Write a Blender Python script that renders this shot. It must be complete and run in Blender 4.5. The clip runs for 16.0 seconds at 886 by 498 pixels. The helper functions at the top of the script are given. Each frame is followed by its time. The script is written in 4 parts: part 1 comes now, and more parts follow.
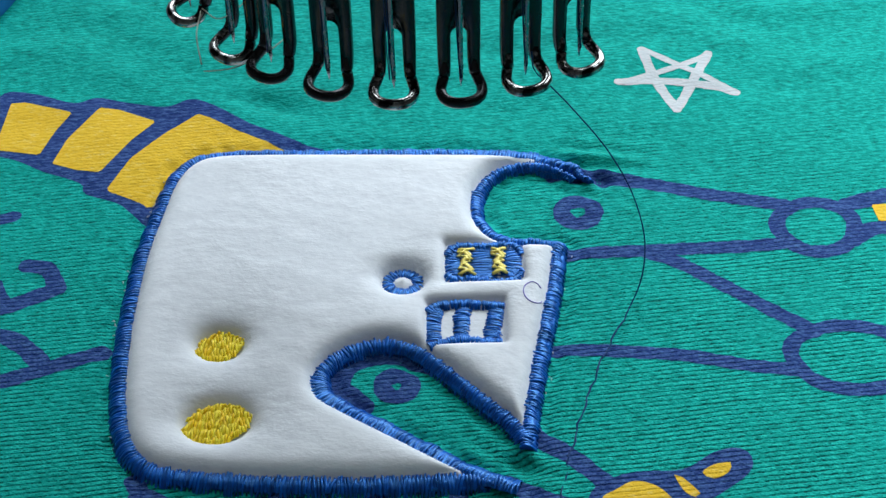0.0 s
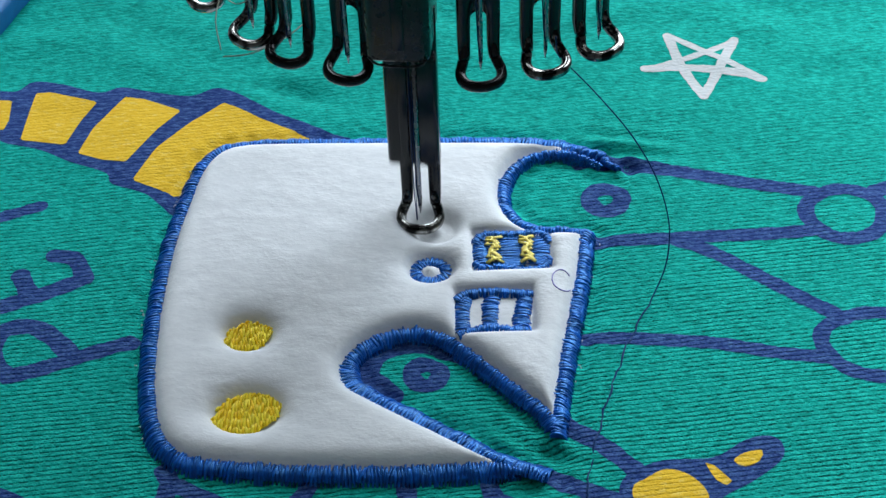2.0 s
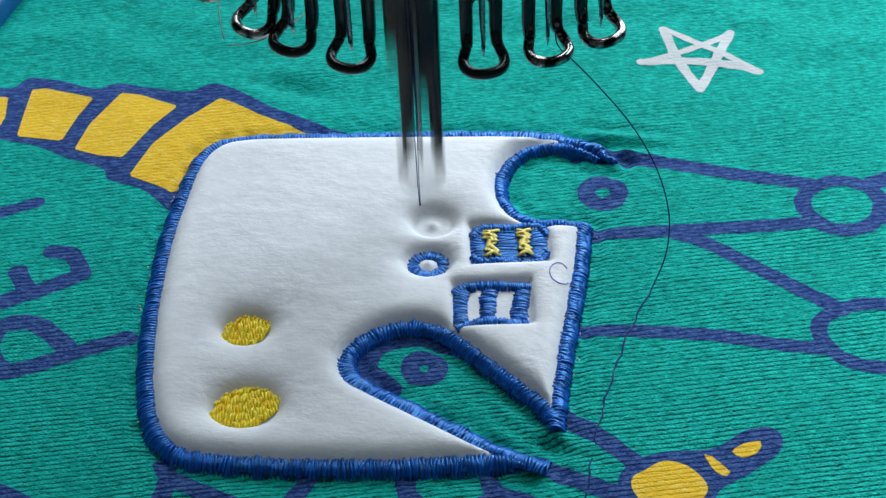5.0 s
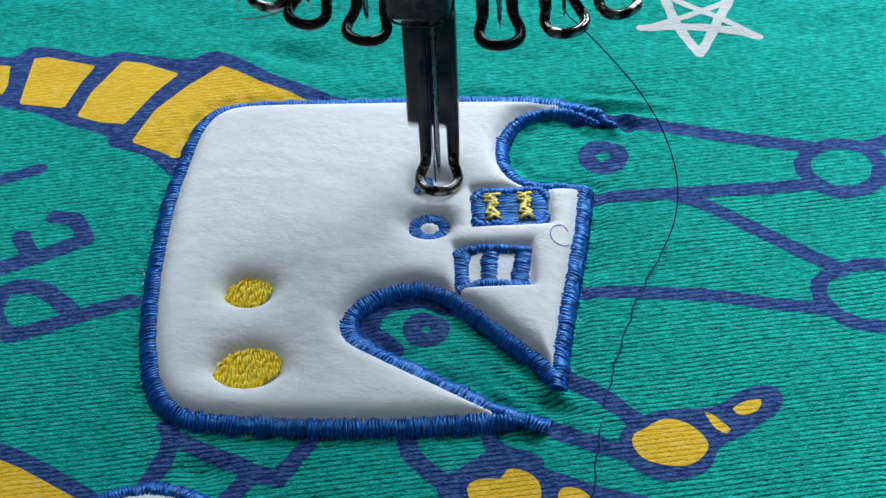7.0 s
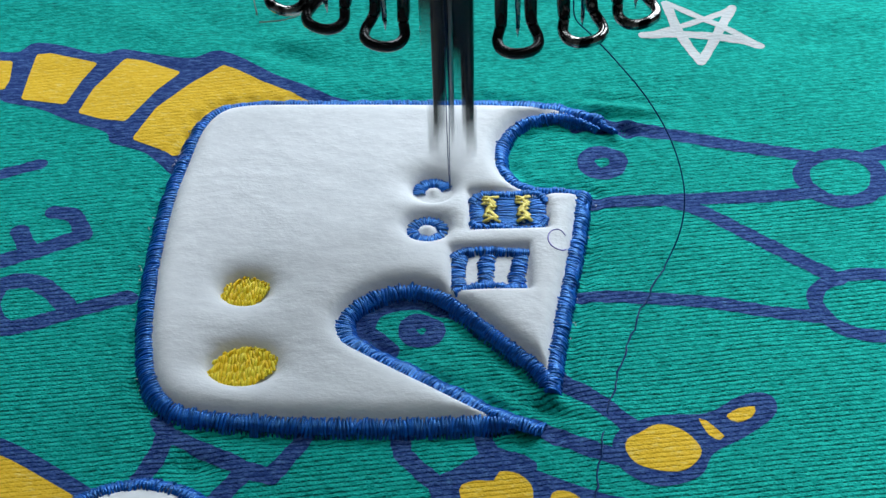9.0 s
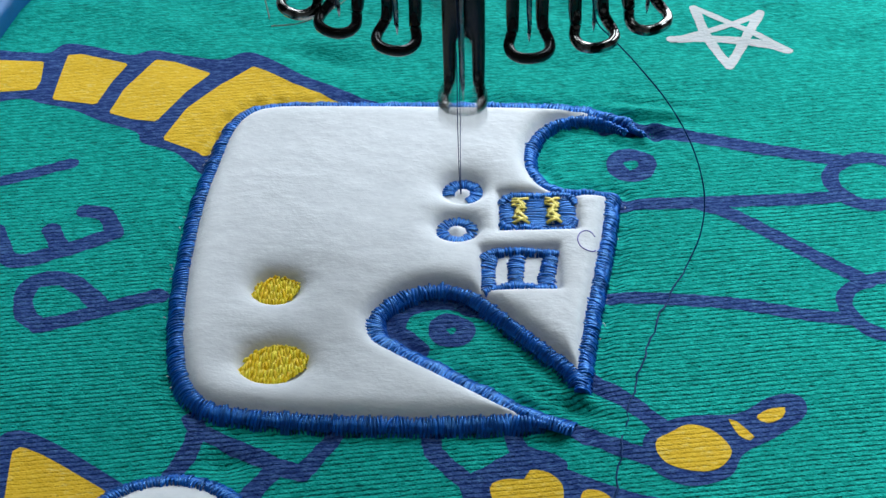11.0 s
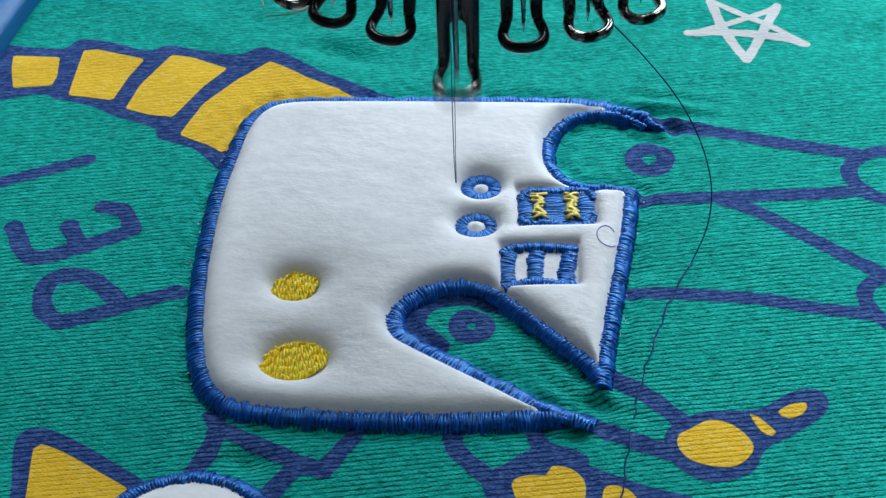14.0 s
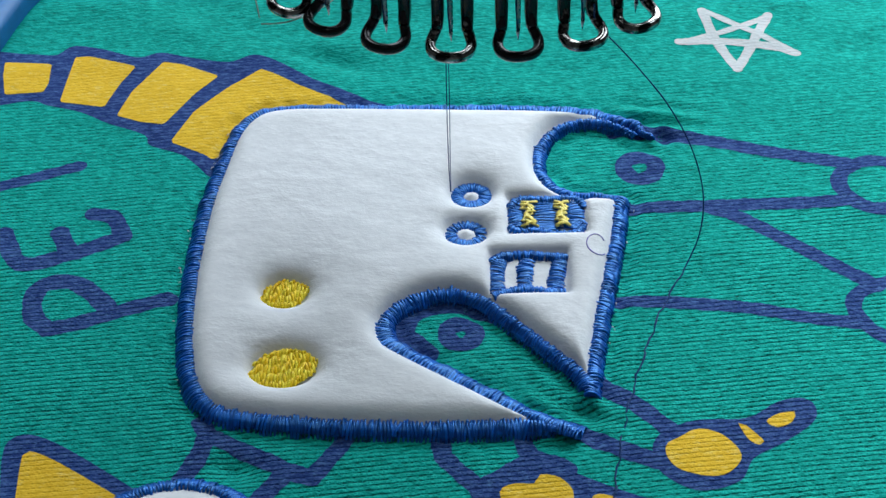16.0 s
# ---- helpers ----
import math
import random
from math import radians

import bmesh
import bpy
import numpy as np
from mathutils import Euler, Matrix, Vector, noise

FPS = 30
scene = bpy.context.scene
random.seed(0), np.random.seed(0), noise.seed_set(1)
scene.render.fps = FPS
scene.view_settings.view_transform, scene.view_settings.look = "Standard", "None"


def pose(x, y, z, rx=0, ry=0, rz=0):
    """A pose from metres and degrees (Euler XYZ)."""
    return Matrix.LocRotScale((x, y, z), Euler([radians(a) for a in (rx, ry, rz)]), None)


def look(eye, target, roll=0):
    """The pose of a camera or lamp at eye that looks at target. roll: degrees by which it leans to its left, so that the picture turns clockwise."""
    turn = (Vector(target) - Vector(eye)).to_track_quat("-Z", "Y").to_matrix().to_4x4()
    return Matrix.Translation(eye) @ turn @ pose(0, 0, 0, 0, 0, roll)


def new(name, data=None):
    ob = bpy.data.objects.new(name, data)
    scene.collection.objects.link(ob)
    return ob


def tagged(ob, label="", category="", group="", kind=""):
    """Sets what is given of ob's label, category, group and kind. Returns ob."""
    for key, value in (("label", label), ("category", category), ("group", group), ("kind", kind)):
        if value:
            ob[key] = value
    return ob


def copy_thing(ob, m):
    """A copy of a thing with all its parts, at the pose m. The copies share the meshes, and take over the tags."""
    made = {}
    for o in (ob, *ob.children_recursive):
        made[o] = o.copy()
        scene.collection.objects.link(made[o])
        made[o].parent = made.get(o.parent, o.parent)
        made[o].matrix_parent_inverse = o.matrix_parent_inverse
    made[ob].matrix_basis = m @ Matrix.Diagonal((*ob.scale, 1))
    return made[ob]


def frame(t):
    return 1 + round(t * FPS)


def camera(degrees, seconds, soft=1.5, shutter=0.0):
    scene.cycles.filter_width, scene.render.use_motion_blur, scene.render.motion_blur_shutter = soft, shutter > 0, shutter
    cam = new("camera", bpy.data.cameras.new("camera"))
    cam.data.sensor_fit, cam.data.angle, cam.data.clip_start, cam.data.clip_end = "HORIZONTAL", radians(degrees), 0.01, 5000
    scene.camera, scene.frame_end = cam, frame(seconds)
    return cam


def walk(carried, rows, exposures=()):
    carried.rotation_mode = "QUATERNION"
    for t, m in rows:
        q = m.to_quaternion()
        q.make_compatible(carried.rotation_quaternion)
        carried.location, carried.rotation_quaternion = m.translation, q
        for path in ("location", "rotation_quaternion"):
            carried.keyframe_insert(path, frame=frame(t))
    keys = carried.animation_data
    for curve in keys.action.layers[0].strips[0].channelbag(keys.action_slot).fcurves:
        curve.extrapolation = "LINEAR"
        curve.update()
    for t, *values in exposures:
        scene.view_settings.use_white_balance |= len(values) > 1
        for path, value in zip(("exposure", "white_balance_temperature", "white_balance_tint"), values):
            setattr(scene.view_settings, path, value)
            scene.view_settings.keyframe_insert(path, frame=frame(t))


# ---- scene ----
from mathutils.geometry import delaunay_2d_cdt

MM = 0.001

# the hand-held camera
cam = camera(29.29, 16.0, 1.5, 0.5)
PATH = [
    (0, pose(0.00448, -0.21701, 0.21550, 45.072, 1.020, -0.673)),
    (0.5, pose(0.00478, -0.21588, 0.21613, 44.808, 1.242, -0.556)),
    (1, pose(0.00414, -0.21612, 0.21613, 44.801, 1.320, -0.588)),
    (1.5, pose(0.00417, -0.21676, 0.21592, 44.768, 1.293, -0.627)),
    (2, pose(0.00313, -0.21742, 0.21498, 44.684, 1.474, -0.542)),
    (2.5, pose(0.00226, -0.21765, 0.21479, 44.716, 1.358, -0.687)),
    (3, pose(0.00114, -0.21651, 0.21649, 44.357, 1.380, -0.853)),
    (3.5, pose(0.00219, -0.21697, 0.21550, 44.503, 1.503, -0.649)),
    (6, pose(0.00028, -0.22149, 0.21346, 44.664, 1.627, -0.960)),
    (6.5, pose(-0.00076, -0.22208, 0.21240, 44.531, 1.649, -0.920)),
    (7, pose(-0.00067, -0.22133, 0.21185, 44.332, 1.830, -0.966)),
    (7.5, pose(-0.00110, -0.22116, 0.21133, 44.538, 1.615, -0.773)),
    (8, pose(-0.00317, -0.22158, 0.21053, 44.668, 1.183, -0.516)),
    (10.5, pose(-0.00136, -0.22033, 0.21207, 44.704, 1.250, 0.222)),
    (11, pose(-0.00227, -0.22259, 0.21024, 45.161, 1.178, 0.406)),
    (11.5, pose(-0.00274, -0.22170, 0.21150, 44.967, 1.196, 0.385)),
    (12, pose(-0.00149, -0.22153, 0.21099, 44.913, 1.347, 0.499)),
    (12.5, pose(-0.00189, -0.22204, 0.21159, 44.848, 1.304, 0.453)),
    (13, pose(-0.00221, -0.22195, 0.21093, 44.860, 1.308, 0.402)),
    (13.5, pose(-0.00100, -0.22279, 0.20994, 44.975, 1.285, 0.351)),
    (14, pose(-0.00094, -0.22323, 0.21056, 44.841, 1.352, 0.364)),
    (14.5, pose(-0.00097, -0.22304, 0.21088, 44.869, 1.344, 0.315)),
    (15, pose(-0.00040, -0.22254, 0.21146, 44.937, 1.322, 0.333)),
    (15.5, pose(-0.00045, -0.22257, 0.21109, 44.993, 1.201, 0.336)),
    (16, pose(-0.00043, -0.22310, 0.21100, 45.042, 1.173, 0.413)),
]
walk(cam, PATH, [(0, 0.06), (0.5, 0.02), (1, 0.1), (1.5, 0.02), (2, 0.04), (3, 0.12), (3.5, 0.08), (6, 0.07), (8, 0.06), (10.5, 0.05), (12.5, 0.0), (13, -0.02), (14.5, 0.0), (16, 0.02)])

# the hoop's way under the needle: seconds, millimetres along x and y
HOOP = [
    (0, -0.00, -0.00), (0.5, -0.15, 0.02), (1, 0.58, -0.40), (1.5, 1.49, -1.09), (2, 1.40, -0.99),
    (2.5, -3.43, -0.58), (3, -2.75, 2.04), (3.5, 1.02, 1.08), (6, -1.48, -3.31), (6.5, -2.43, -1.61),
    (7, -2.23, 0.20), (7.5, -2.92, 0.06), (8, -5.13, -0.33), (10.5, -3.22, 5.02), (11, -1.60, 2.48),
    (11.5, -1.02, 2.41), (12, 0.24, 4.07), (12.5, 1.47, 3.17), (13, 2.32, 1.95), (13.5, -0.25, 0.87),
    (14, 2.57, 0.90), (14.5, 1.72, 1.01), (15, 1.79, 0.88), (15.5, 1.78, 0.98), (16, 1.78, 1.00),
]

# ---- world and light ----
world = bpy.data.worlds.new("world")
scene.world = world
world.use_nodes = True
wn = world.node_tree
sky = wn.nodes.new("ShaderNodeTexSky")
sky.sky_type, sky.sun_disc = "NISHITA", False
sky.sun_elevation, sky.sun_rotation = radians(40), radians(10)
wn.nodes["Background"].inputs["Strength"].default_value = 0.12
wn.links.new(sky.outputs["Color"], wn.nodes["Background"].inputs["Color"])


def area_light(name, m, sx, sy, watts, colour):
    data = bpy.data.lights.new(name, "AREA")
    data.shape, data.size, data.size_y, data.energy, data.color = "RECTANGLE", sx, sy, watts, colour
    ob = new(name, data)
    ob.matrix_world = m
    return ob


# daylight in the opening of the unseen window behind the machine, and an overhead fill lamp added without a fitting
area_light("window_daylight", look((0.17, 0.47, 0.42), (0.02, 0, 0.0)), 0.85, 0.6, 8.5, (0.875, 1.0, 1.1))
area_light("overhead_fill", look((0.0, 0.2, 1.7), (0.0, 0, 0.0)), 1.0, 0.6, 4.5, (0.91, 1.0, 1.06))

# ---- materials ----


class Mat:
    """A node material with a few short-hands."""

    def __init__(self, name, base=(0.5, 0.5, 0.5), rough=0.6, metal=0.0, **more):
        self.m = bpy.data.materials.new(name)
        self.m.use_nodes = True
        self.t = self.m.node_tree
        self.b = self.t.nodes["Principled BSDF"]
        self.set("Base Color", (*base, 1))
        self.set("Roughness", rough)
        self.set("Metallic", metal)
        for k, v in more.items():
            self.set(k.replace("_", " "), v)

    def set(self, k, v):
        self.b.inputs[k].default_value = v

    def node(self, kind, **props):
        n = self.t.nodes.new("ShaderNode" + kind)
        for k, v in props.items():
            n.inputs[k.replace("_", " ")].default_value = v
        return n

    def link(self, a, b):
        self.t.links.new(a, b)

    def coords(self, rot=0.0, scale=(1, 1, 1)):
        c = self.node("TexCoord")
        m = self.node("Mapping")
        m.inputs["Rotation"].default_value = (0, 0, radians(rot))
        m.inputs["Scale"].default_value = scale
        self.link(c.outputs["Object"], m.inputs["Vector"])
        return m.outputs["Vector"]

    def noise(self, vec, scale, detail=3.0, rough=0.55):
        n = self.node("TexNoise", Scale=scale, Detail=detail, Roughness=rough)
        self.link(vec, n.inputs["Vector"])
        return n.outputs["Fac"]

    def ramp(self, fac, stops):
        r = self.node("ValToRGB")
        r.color_ramp.elements[0].position, r.color_ramp.elements[0].color = stops[0][0], (*stops[0][1], 1)
        r.color_ramp.elements[1].position, r.color_ramp.elements[1].color = stops[-1][0], (*stops[-1][1], 1)
        for p, c in stops[1:-1]:
            r.color_ramp.elements.new(p).color = (*c, 1)
        self.link(fac, r.inputs["Fac"])
        return r.outputs["Color"]

    def mix(self, a, b, fac, mode="MIX"):
        n = self.t.nodes.new("ShaderNodeMix")
        n.data_type, n.blend_type = "RGBA", mode
        for sock, v in ((n.inputs[6], a), (n.inputs[7], b), (n.inputs[0], fac)):
            if hasattr(v, "links"):
                self.link(v, sock)
            else:
                sock.default_value = v
        return n.outputs[2]

    def math(self, op, a, b):
        n = self.t.nodes.new("ShaderNodeMath")
        n.operation = op
        for sock, v in ((n.inputs[0], a), (n.inputs[1], b)):
            if hasattr(v, "links"):
                self.link(v, sock)
            else:
                sock.default_value = v
        return n.outputs[0]

    def bump(self, height, strength, distance, after=None):
        n = self.node("Bump", Strength=strength, Distance=distance)
        self.link(height, n.inputs["Height"])
        if after is not None:
            self.link(after, n.inputs["Normal"])
        self.link(n.outputs["Normal"], self.b.inputs["Normal"])
        return n.outputs["Normal"]


def knit_height(mat, rows=345.0, tilt=-6.5):
    """Relief of a cotton jersey: narrow grooves between the courses, broken into short floats, with lint."""
    wave = mat.node("TexWave", Scale=rows, Distortion=2.0, Detail=2.0, Detail_Scale=4.0, Detail_Roughness=0.6)
    steep = math.degrees(math.atan(math.tan(radians(tilt)) / 0.55))
    mat.link(mat.coords(90 + steep, (0.55, 1.0, 1.0)), wave.inputs["Vector"])
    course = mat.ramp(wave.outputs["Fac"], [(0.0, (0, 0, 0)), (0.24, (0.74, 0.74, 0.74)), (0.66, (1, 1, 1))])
    # floats: short light yarns that bridge the grooves in places
    breaks = mat.ramp(mat.noise(mat.coords(tilt, (0.75, 1.0, 1.0)), 1300.0, 2.0, 0.6), [(0.4, (0.1, 0.1, 0.1)), (0.6, (0.62, 0.62, 0.62))])
    worn = mat.ramp(mat.noise(mat.coords(), 55.0, 3.0), [(0.33, (0.3, 0.3, 0.3)), (0.62, (1, 1, 1))])
    # wales: the upright columns of loops cut each groove into short lengths
    wale = mat.node("TexWave", Scale=370.0, Distortion=3.5, Detail=2.0, Detail_Scale=2.5, Detail_Roughness=0.6)
    mat.link(mat.coords(tilt - 4), wale.inputs["Vector"])
    column = mat.ramp(wale.outputs["Fac"], [(0.1, (0.4, 0.4, 0.4)), (0.55, (1, 1, 1))])
    patchy = mat.math("MULTIPLY", mat.math("MULTIPLY", breaks, worn), column)
    # grooves fade towards the far half: nearer cloth is coloured darker for its weaker light
    place = mat.node("SeparateXYZ")
    mat.link(mat.coords(), place.inputs[0])
    flat = mat.ramp(mat.math("MULTIPLY", mat.math("ADD", place.outputs["Y"], 0.06), 8.0), [(0.1, (1, 1, 1)), (0.8, (0.16, 0.16, 0.16))])
    patchy = mat.math("MULTIPLY", patchy, flat)
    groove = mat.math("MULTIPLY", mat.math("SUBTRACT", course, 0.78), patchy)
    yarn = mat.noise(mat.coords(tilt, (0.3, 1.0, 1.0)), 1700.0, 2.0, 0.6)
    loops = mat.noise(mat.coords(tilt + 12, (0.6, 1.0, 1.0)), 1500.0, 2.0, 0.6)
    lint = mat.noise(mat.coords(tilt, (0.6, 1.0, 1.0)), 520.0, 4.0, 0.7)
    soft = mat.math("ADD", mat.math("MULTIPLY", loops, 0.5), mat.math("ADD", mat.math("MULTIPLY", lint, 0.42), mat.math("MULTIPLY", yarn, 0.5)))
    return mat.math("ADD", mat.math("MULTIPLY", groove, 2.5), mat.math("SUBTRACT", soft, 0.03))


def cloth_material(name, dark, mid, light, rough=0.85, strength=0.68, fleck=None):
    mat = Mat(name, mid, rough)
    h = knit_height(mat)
    # grooves coloured darker, ridges lighter: the courses' own shade put into the colour
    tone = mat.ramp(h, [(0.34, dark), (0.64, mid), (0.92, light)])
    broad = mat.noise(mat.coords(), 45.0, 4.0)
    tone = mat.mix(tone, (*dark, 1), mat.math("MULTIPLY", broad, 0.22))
    if fleck:
        # bare fibres and lint on the yarn
        bare = mat.ramp(mat.noise(mat.coords(-5, (0.35, 1, 1)), 1500.0, 3.0, 0.7), [(0.55, (0, 0, 0)), (0.68, (1, 1, 1))])
        tone = mat.mix(tone, (*fleck, 1), mat.math("MULTIPLY", bare, 0.6))
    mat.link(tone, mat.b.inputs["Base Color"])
    mat.set("Specular IOR Level", 0.1)
    mat.bump(h, strength, 0.0006)
    return mat.m


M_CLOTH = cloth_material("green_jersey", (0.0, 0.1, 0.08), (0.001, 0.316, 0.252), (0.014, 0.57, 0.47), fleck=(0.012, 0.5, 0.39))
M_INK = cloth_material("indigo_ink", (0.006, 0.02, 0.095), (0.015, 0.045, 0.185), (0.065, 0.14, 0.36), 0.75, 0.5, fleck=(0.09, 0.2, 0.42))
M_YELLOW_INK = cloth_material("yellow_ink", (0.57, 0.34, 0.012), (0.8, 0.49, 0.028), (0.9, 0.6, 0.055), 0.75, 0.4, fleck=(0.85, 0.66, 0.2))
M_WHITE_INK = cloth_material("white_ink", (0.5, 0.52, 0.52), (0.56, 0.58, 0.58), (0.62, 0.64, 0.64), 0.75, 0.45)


def thread_material(name, base, light, sheen=None, shine=0.3):
    mat = Mat(name, base, 0.42)
    geo = mat.node("NewGeometry")
    tone = mat.ramp(geo.outputs["Random Per Island"], [(0.0, base), (1.0, light)])
    ply = mat.noise(mat.coords(), 5200.0, 2.0)
    tone = mat.mix(tone, (*[c * 0.55 for c in base], 1), mat.math("MULTIPLY", ply, 0.3))
    mat.link(tone, mat.b.inputs["Base Color"])
    mat.set("Specular IOR Level", 0.12)
    if sheen:
        # glossy rayon: the filaments mirror the window in their own colour
        mat.set("Roughness", 0.38)
        mat.set("IOR", 1.45 + shine)
        mat.set("Specular IOR Level", 0.5)
        mat.set("Specular Tint", (*sheen, 1))
    mat.bump(ply, 0.35, 0.0001)
    return mat.m


M_BLUE_THREAD = thread_material("blue_thread", (0.0, 0.032, 0.22), (0.001, 0.12, 0.62), (0.17, 0.52, 1.0), 1.0)
M_YELLOW_THREAD = thread_material("yellow_thread", (1.0, 0.63, 0.006), (1.0, 0.85, 0.06), (1.0, 0.85, 0.3), 0.15)
M_PALE_YELLOW_THREAD = thread_material("pale_yellow_thread", (1.0, 0.74, 0.07), (1.0, 0.9, 0.28), (1.0, 0.95, 0.7), 0.1)
M_TRAIL_THREAD = thread_material("trailing_blue_thread", (0.003, 0.02, 0.09), (0.008, 0.055, 0.2))
M_NAVY_THREAD = thread_material("navy_thread", (0.006, 0.02, 0.06), (0.012, 0.035, 0.1))
M_PALE_THREAD = thread_material("pale_thread", (0.45, 0.42, 0.34), (0.6, 0.56, 0.46))


def felt_material():
    mat = Mat("white_felt", (0.78, 0.79, 0.8), 0.95)
    vec = mat.coords()
    pile = mat.noise(mat.coords(3, (0.6, 1, 1)), 1300.0, 3.0, 0.6)
    clump = mat.noise(mat.coords(3, (0.62, 1.0, 1)), 400.0, 3.0, 0.55)
    nap = mat.noise(mat.coords(12, (0.7, 1, 1)), 140.0, 2.0)
    tone = mat.ramp(mat.math("ADD", mat.math("MULTIPLY", pile, 0.4), mat.math("MULTIPLY", clump, 0.6)),
                    [(0.3, (0.72, 0.735, 0.75)), (0.65, (0.82, 0.83, 0.84))])
    mat.link(tone, mat.b.inputs["Base Color"])
    mat.set("Sheen Weight", 0.08)
    mat.set("Specular IOR Level", 0.1)
    # the nap is brushed smooth in places and matted in others
    matted = mat.ramp(mat.noise(vec, 70.0, 2.0), [(0.38, (0.25, 0.25, 0.25)), (0.68, (1, 1, 1))])
    h = mat.math("ADD", mat.math("MULTIPLY", pile, 0.16), mat.math("ADD", mat.math("MULTIPLY", mat.math("MULTIPLY", clump, matted), 1.0), mat.math("MULTIPLY", nap, 0.8)))
    mat.bump(h, 0.5, 0.0007)
    return mat.m


M_FELT = felt_material()


def steel_material(name, base, rough, metal=1.0, worn=False):
    mat = Mat(name, base, rough, metal)
    vec = mat.coords()
    grime = mat.noise(vec, 700.0, 4.0)
    mat.link(mat.ramp(grime, [(0.35, (rough * 0.7,) * 3), (0.75, (min(1, rough * 1.8),) * 3)]), mat.b.inputs["Roughness"])
    if worn:
        # the black finish has rubbed off in patches
        bare = mat.ramp(mat.noise(vec, 420.0, 4.0, 0.6), [(0.46, (0, 0, 0)), (0.6, (1, 1, 1))])
        mat.link(mat.mix((0.02, 0.02, 0.021, 1), (*base, 1), bare), mat.b.inputs["Base Color"])
    mat.bump(mat.noise(vec, 2200.0, 2.0), 0.08, 0.0002)
    return mat.m


M_FOOT = steel_material("blackened_steel", (0.022, 0.022, 0.023), 0.17, 0.6)
M_LOOP = steel_material("worn_polished_steel", (0.42, 0.41, 0.39), 0.13, 1.0, True)
M_NEEDLE = steel_material("needle_steel", (0.25, 0.26, 0.28), 0.22)
M_BLACK = steel_material("black_lacquer", (0.012, 0.012, 0.013), 0.28, 0.3)


def plain(name, base, rough, scale=90.0, spread=0.12):
    mat = Mat(name, base, rough)
    n = mat.noise(mat.coords(), scale, 4.0)
    mat.link(mat.ramp(n, [(0.3, [c * (1 - spread) for c in base]), (0.7, [min(1, c * (1 + spread)) for c in base])]),
             mat.b.inputs["Base Color"])
    mat.bump(n, 0.1, 0.0005)
    return mat.m


M_HOOP = plain("blue_plastic", (0.0, 0.15, 0.42), 0.5, 300.0)
M_WALL = plain("pale_grey_wall_paint", (0.3, 0.31, 0.31), 0.9, 8.0, 0.05)
M_FLOOR = plain("grey_floor", (0.3, 0.3, 0.29), 0.6, 6.0)
M_TABLE = plain("grey_table_laminate", (0.35, 0.36, 0.37), 0.5, 30.0)
M_DARK_INK = Mat("violet_pen", (0.16, 0.14, 0.5), 0.7).m

# ---- mesh helpers, in millimetres ----


def mesh_object(name, verts, faces, material, parent=None, label="", smooth=True):
    me = bpy.data.meshes.new(name)
    me.from_pydata([(x * MM, y * MM, z * MM) for x, y, z in verts], [], faces)
    me.materials.append(material)
    if smooth:
        me.polygons.foreach_set("use_smooth", [True] * len(me.polygons))
    me.update()
    ob = new(name, me)
    if parent is not None:
        ob.parent = parent
    if label:
        ob["label"] = label
    return ob


class Build:
    """Collects verts and faces of one mesh."""

    def __init__(self):
        self.v, self.f = [], []

    def tube(self, pts, radii, sides=6, flat=1.0, cap=True, side=None):
        """A swept tube; radii: one or a list; flat squeezes it across side."""
        pts = [Vector(p) for p in pts]
        n = len(pts)
        if not hasattr(radii, "__len__"):
            radii = [radii] * n
        base = len(self.v)
        up = Vector(side) if side is not None else None
        for i, p in enumerate(pts):
            d = (pts[min(i + 1, n - 1)] - pts[max(i - 1, 0)]).normalized()
            u = up if up is not None else (Vector((0, 0, 1)) if abs(d.z) < 0.9 else Vector((0, 1, 0)))
            a = d.cross(u).normalized()
            b = a.cross(d).normalized()
            for k in range(sides):
                w = 2 * math.pi * k / sides
                self.v.append(tuple(p + a * (math.cos(w) * radii[i]) + b * (math.sin(w) * radii[i] * flat)))
        for i in range(n - 1):
            for k in range(sides):
                k2 = (k + 1) % sides
                self.f.append((base + i * sides + k, base + i * sides + k2, base + (i + 1) * sides + k2, base + (i + 1) * sides + k))
        if cap:
            self.f.append(tuple(base + k for k in reversed(range(sides))))
            self.f.append(tuple(base + (n - 1) * sides + k for k in range(sides)))

    def box(self, x0, x1, y0, y1, z0, z1, bevel=0.0, steps=3):
        """A box whose upright edges and rims are rounded."""
        bm = bmesh.new()
        bmesh.ops.create_cube(bm, size=1.0, matrix=Matrix.Translation(((x0 + x1) / 2, (y0 + y1) / 2, (z0 + z1) / 2))
                              @ Matrix.Diagonal((x1 - x0, y1 - y0, z1 - z0, 1)))
        if bevel:
            bmesh.ops.bevel(bm, geom=bm.edges[:], offset=bevel, segments=steps, affect="EDGES", profile=0.5)
        base = len(self.v)
        bm.verts.index_update()
        self.v += [tuple(v.co) for v in bm.verts]
        self.f += [tuple(base + v.index for v in f.verts) for f in bm.faces]
        bm.free()

    def object(self, name, material, parent=None, label="", smooth=True):
        return mesh_object(name, self.v, self.f, material, parent, label, smooth)


